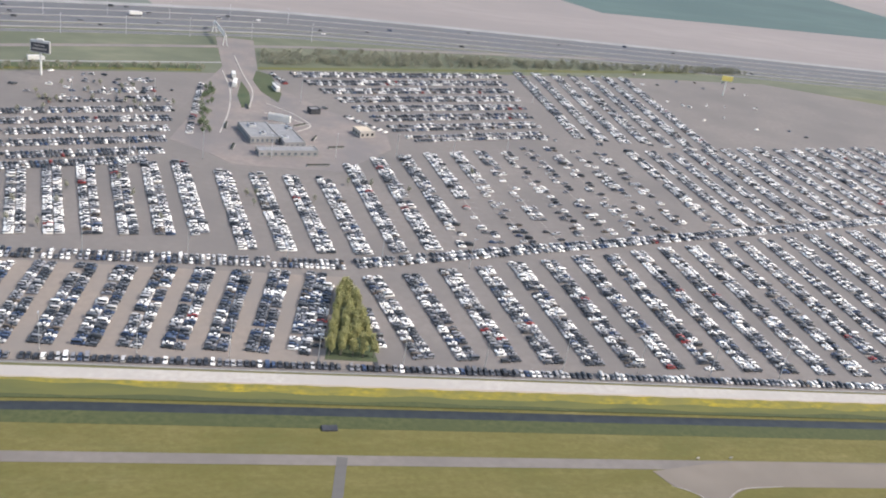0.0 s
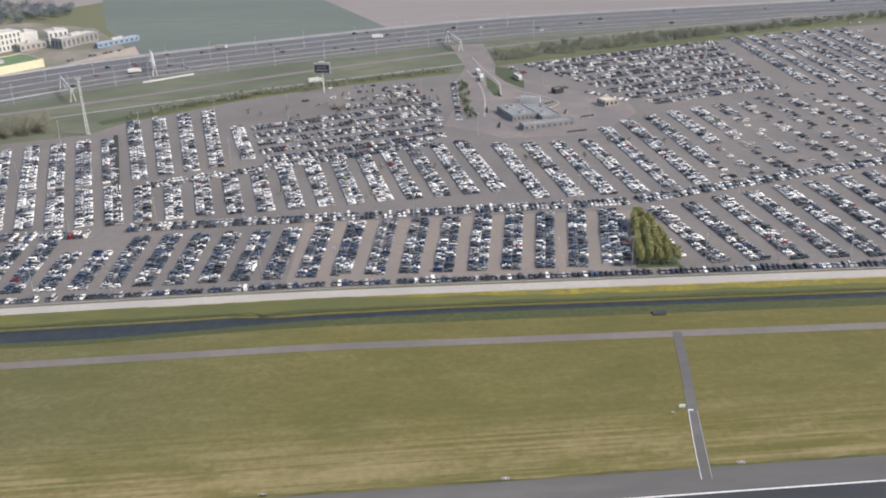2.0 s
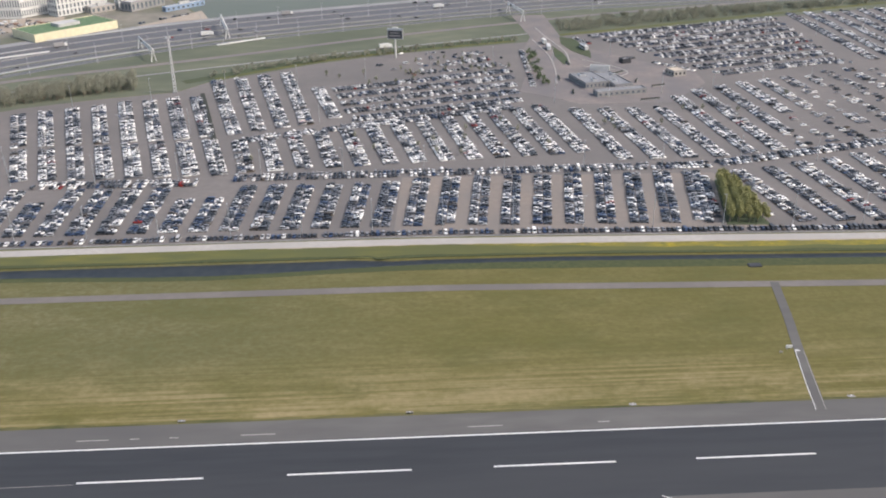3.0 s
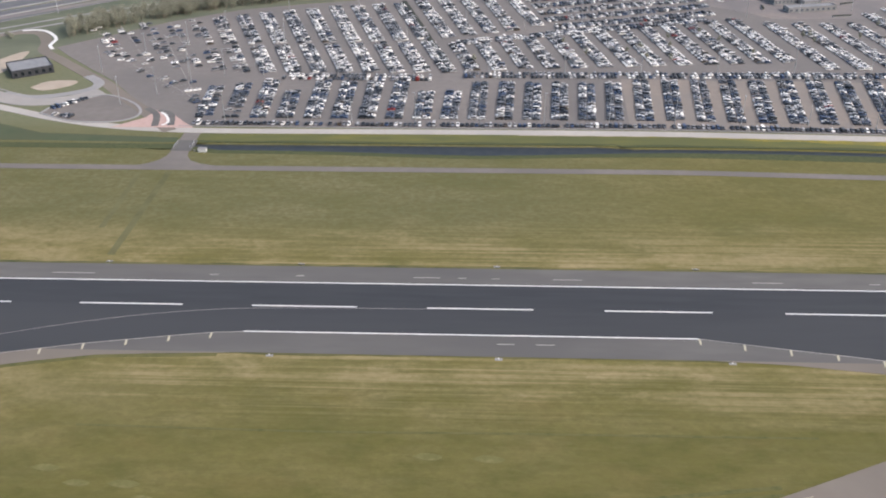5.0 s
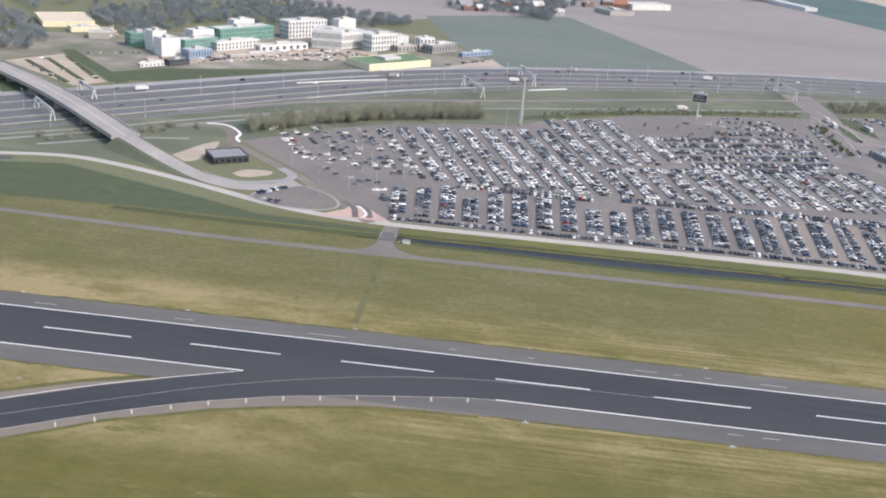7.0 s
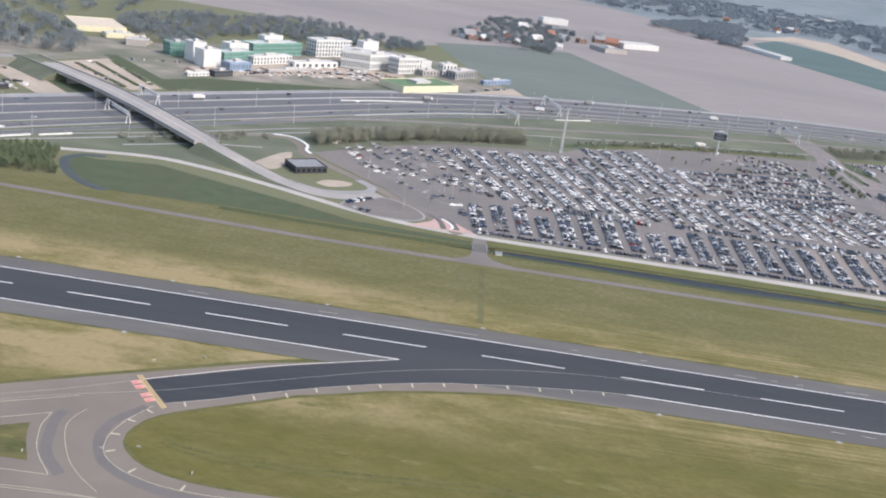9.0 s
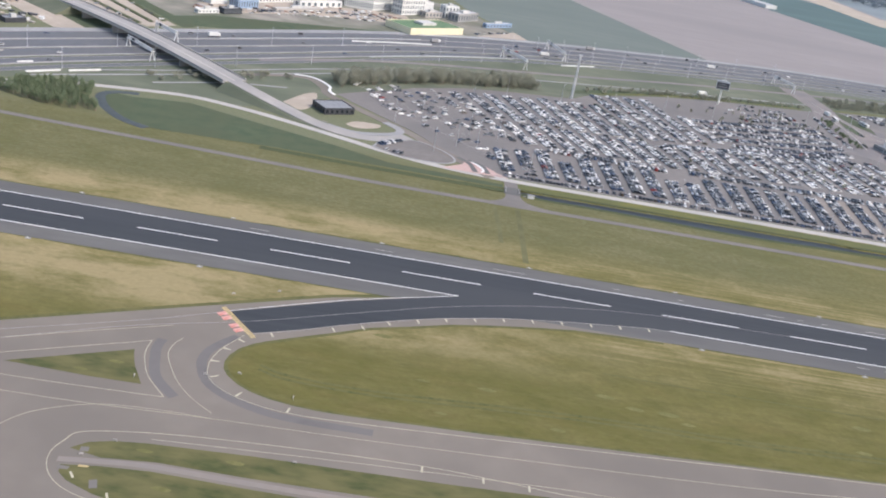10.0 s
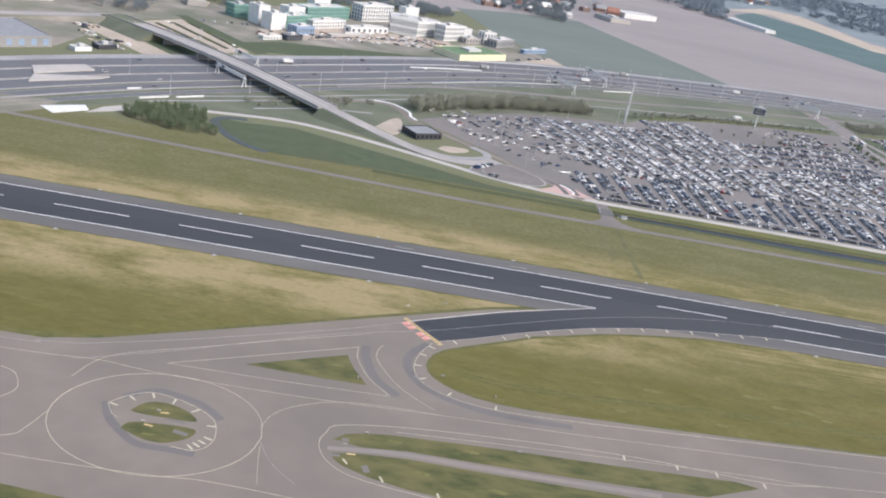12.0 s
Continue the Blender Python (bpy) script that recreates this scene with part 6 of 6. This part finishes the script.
for x, y, w, d, t in ((300, 330, 8, 1.6, 80), (297, 362, 10, 1.6, 85), (336, 372, 9, 1.4, 40), (342, 352, 8, 1.4, 70), (352, 340, 9, 1.4, 20), (340, 312, 12, 1.4, 12), (309, 398, 8, 1.4, 95)):
    planter(x, y, w, d, t)
for x, y, w, d, h, t in ((310, 356, 4, 3, 1.2, 14), (315, 345, 3, 3, 0.9, 14), (326, 342, 3.5, 2.5, 1.0, 14), (329, 358, 2.5, 4, 1.1, 14)):
    root = empty("roof_unit", x, y, 3.15 if x < 320 else 2.75, t, "grey ventilation unit on the terminal roof", "roof unit", "roof units of the terminal")
    part("housing", boxes((-w / 2, w / 2, -d / 2, d / 2, 0, h, 0.06)), STEEL, root)
    part("grille", boxes((-w * 0.3, w * 0.3, -d * 0.3, d * 0.3, h, h + 0.12)), DARK_WALL, root)

# ---- taxiway wear, signs and traffic ----
for pts, w in (([(-96.4, -75.5), (-96.6, -80), (-95.6, -85), (-92, -95.5), (-84.5, -104)], 3.0), ([(-76, -67), (-80.5, -74), (-82.4, -80), (-81.6, -87), (-76.4, -96), (-65, -102.6), (-52, -105.4), (-30, -105.8)], 3.0)):
    part("worn_band", ribbon(pts, w, 0.078, 0.1), ASPHALT_TYRE, taxiway, "darker tyre-worn band")
marker_spots = [(-97.4, -97.2, 100), (-70.6, -87.6, 5), (-53.6, -95.5, 90), (-79.5, -90.8, 8), (-149, -131.5, 0), (-151.5, -137.4, 10), (-92, -126.5, 0), (-48, -124, 0), (-97.5, -133.5, 20), (-84, -40, 30), (-70, -33, 0), (309.5, 46.4, 0), (419.6, 64.6, 0), (431, 64.4, 0), (408, 34, 0), (22.5, 109.5, 0), (430, 88, 0), (441, 88, 0)]
sign0 = empty("taxiway_sign", 0, 0, 0, 0, "low white airfield sign board on short legs", "sign", "airfield signs")
part("board", boxes((-0.5, 0.5, -0.1, 0.1, 0.25, 0.7, 0.03)), CONCRETE, sign0)
for sx in (-0.42, 0.42):
    part("leg", boxes((sx - 0.05, sx + 0.05, -0.05, 0.05, -0.1, 0.26)), STEEL, sign0)
sign0.matrix_basis = pose(marker_spots[0][0], marker_spots[0][1], 0.1, 0, 0, marker_spots[0][2])
for x, y, a in marker_spots[1:]:
    copy_thing(sign0, pose(x, y, 0.05, 0, 0, a))
light0 = empty("runway_light", 0, 0, 0, 0, "small pale runway edge light in a concrete pad", "runway light", "runway edge lights")
part("pad", boxes((-1.0, 1.0, -0.6, 0.6, -0.1, 0.04)), CONCRETE_GREY, light0)
bm = bmesh.new(); tube(bm, (0, 0, 0), (0, 0, 0.45), 0.14, 0.10, 8); part("lamp", bm, PAINT_WHITE, light0)
spots = [(60 * k - 520, s * 23.6) for k in range(16) for s in (1, -1) if not (s < 0 and -60 < 60 * k - 520 < 60)]
light0.matrix_basis = pose(*spots[0], 0.02)
for x, y in spots[1:]:
    copy_thing(light0, pose(x, y, 0.02))

# traffic on the motorway
rnd = random.Random(21)
count = 0
for d, w in ((34, 15), (14, 15), (-7, 15), (-24, 9)):
    lane_line = smooth_line([(*q, 0) for q in shifted(MW, d)], 10)
    for _ in range(16):
        i = rnd.randrange(8, len(lane_line) - 14); q = lane_line[i]; t = (lane_line[i + 1] - q).normalized(); off = rnd.choice((-w / 4, w / 4))
        kind = rnd.choice(("saloon", "estate", "van")) if "van" in thing_car else rnd.choice(("saloon", "estate"))
        c = copy_thing(thing_car[kind], pose(q.x - t.y * off, q.y + t.x * off, 0.11, 0, 0, math.degrees(math.atan2(t.y, t.x))))
        tagged(c, "car on the grey motorway lane", "car", "cars on the motorway")


def truck(x, y, turn, wall, label, name="truck"):
    root = empty(name, x, y, 0.11, turn, label, name)
    part("trailer", boxes((-5.0, 2.2, -1.1, 1.1, 0.9, 3.4, 0.06)), wall, root)
    cab = part("cab", boxes((2.5, 4.2, -1.05, 1.05, 0.5, 2.7, 0.15)), WHITE_WALL, root)
    part("windscreen", boxes((4.15, 4.24, -0.9, 0.9, 1.6, 2.4)), GLASS_DARK, cab)
    for wx in (-4, -2.8, 3.2):
        for wy in (-0.95, 0.95):
            bm = bmesh.new(); tube(bm, (wx, wy - 0.13, 0.42), (wx, wy + 0.13, 0.42), 0.42, 0.42, 10); part("wheel", bm, RUBBER, root)
    return root


for i, (d, off) in enumerate(((34, -3.5), (14, 3.5), (-7, -3.5), (34, 3.5), (14, -3.5))):
    lane_line = smooth_line([(*q, 0) for q in shifted(MW, d)], 10); k = (30, 44, 56, 66, 78)[i]; q = lane_line[k]; t = (lane_line[k + 1] - q).normalized()
    truck(q.x - t.y * off, q.y + t.x * off, math.degrees(math.atan2(t.y, t.x)), (WHITE_WALL, CONCRETE_GREY)[i % 2], "long goods truck on the grey motorway")
truck(302.5, 458, 92, WHITE_WALL, "white goods truck waiting on the access road")
truck(327.5, 442, 105, CONCRETE_GREY, "parked goods truck beside the grass bank")
truck(192, 452, 24, WHITE_WALL, "white goods truck on the slip road")
# barriers: bright rails beside the motorway
for d, i0, i1 in ((24, 30, 44), (-32, 36, 50), (44, 44, 60)):
    lane_line = smooth_line([(*q, 0.9) for q in shifted(MW, d)], 10)
    tagged(part("guard_rail", ribbon([tuple(q) for q in lane_line[i0:i1]], 0.5, 0, 0.95, 1), STEEL), "bright galvanised guard rail along the motorway", "guard rail", "", "structure")

for pts in ([(-264, 193), (-258, 199)], [(-252, 177), (-239, 191)], [(-235, 193), (-222, 206)], [(-102, 418), (-72, 441), (-40, 462)], [(73, 472), (104, 492)]):
    tagged(part("crash_barrier", ribbon([(*q, 0.95) for q in pts], 0.9, 0, 0.95, 2), WHITE_WALL), "white concrete crash barrier beside the motorway", "barrier", "", "structure")
for d in (24.2, 3.6, -15.6, -30):
    tagged(part("road_separator", ribbon(shifted(MW, d), 1.3, 0.5, 0.5), CONCRETE_GREY), "pale concrete strip between the carriageways", "separator", "", "structure")

# guide board beside the narrow path
board = empty("guide_board", 312.7, 48.4, 0.03, 0, "small pale board on two legs beside the path", "sign")
for x in (-0.55, 0.55):
    bm = bmesh.new(); tube(bm, (x, 0, 0), (x, 0, 0.6), 0.06, 0.06, 6); part("leg", bm, STEEL, board)
part("panel", boxes((-0.9, 0.9, -0.16, 0.16, 0.45, 1.35)), WHITE_WALL, board)

# culvert rails and small gear by the ditch
rail0 = empty("culvert_railing", 13.2, 115.8, 0.08, 90, "low grey railing beside the ditch crossing", "railing", "culvert railings")
for k in range(5):
    bm = bmesh.new(); tube(bm, (-3 + 1.5 * k, 0, 0), (-3 + 1.5 * k, 0, 1.0), 0.06, 0.06, 6); part("post", bm, STEEL, rail0)
for z in (0.5, 1.0):
    bm = bmesh.new(); tube(bm, (-3.2, 0, z), (3.2, 0, z), 0.05, 0.05, 6); part("rail", bm, STEEL, rail0)
copy_thing(rail0, pose(19.8, 115.8, 0.08, 0, 0, 90))
hut = empty("pump_housing", 25.5, 110.0, 0.03, 0, "small pale pump housing beside the ditch", "pump house")
part("wall", boxes((-1.6, 1.6, -0.8, 0.8, -0.1, 1.3, 0.04)), WHITE_WALL, hut)
part("lid", boxes((-1.75, 1.75, -0.95, 0.95, 1.31, 1.45)), CONCRETE_GREY, hut)
setting("drain_head", boxes((320.5, 325, 102.3, 104.8, -1.0, 0.5, 0.1)), DARK_WALL, "dark concrete drain head at the ditch", "drain")
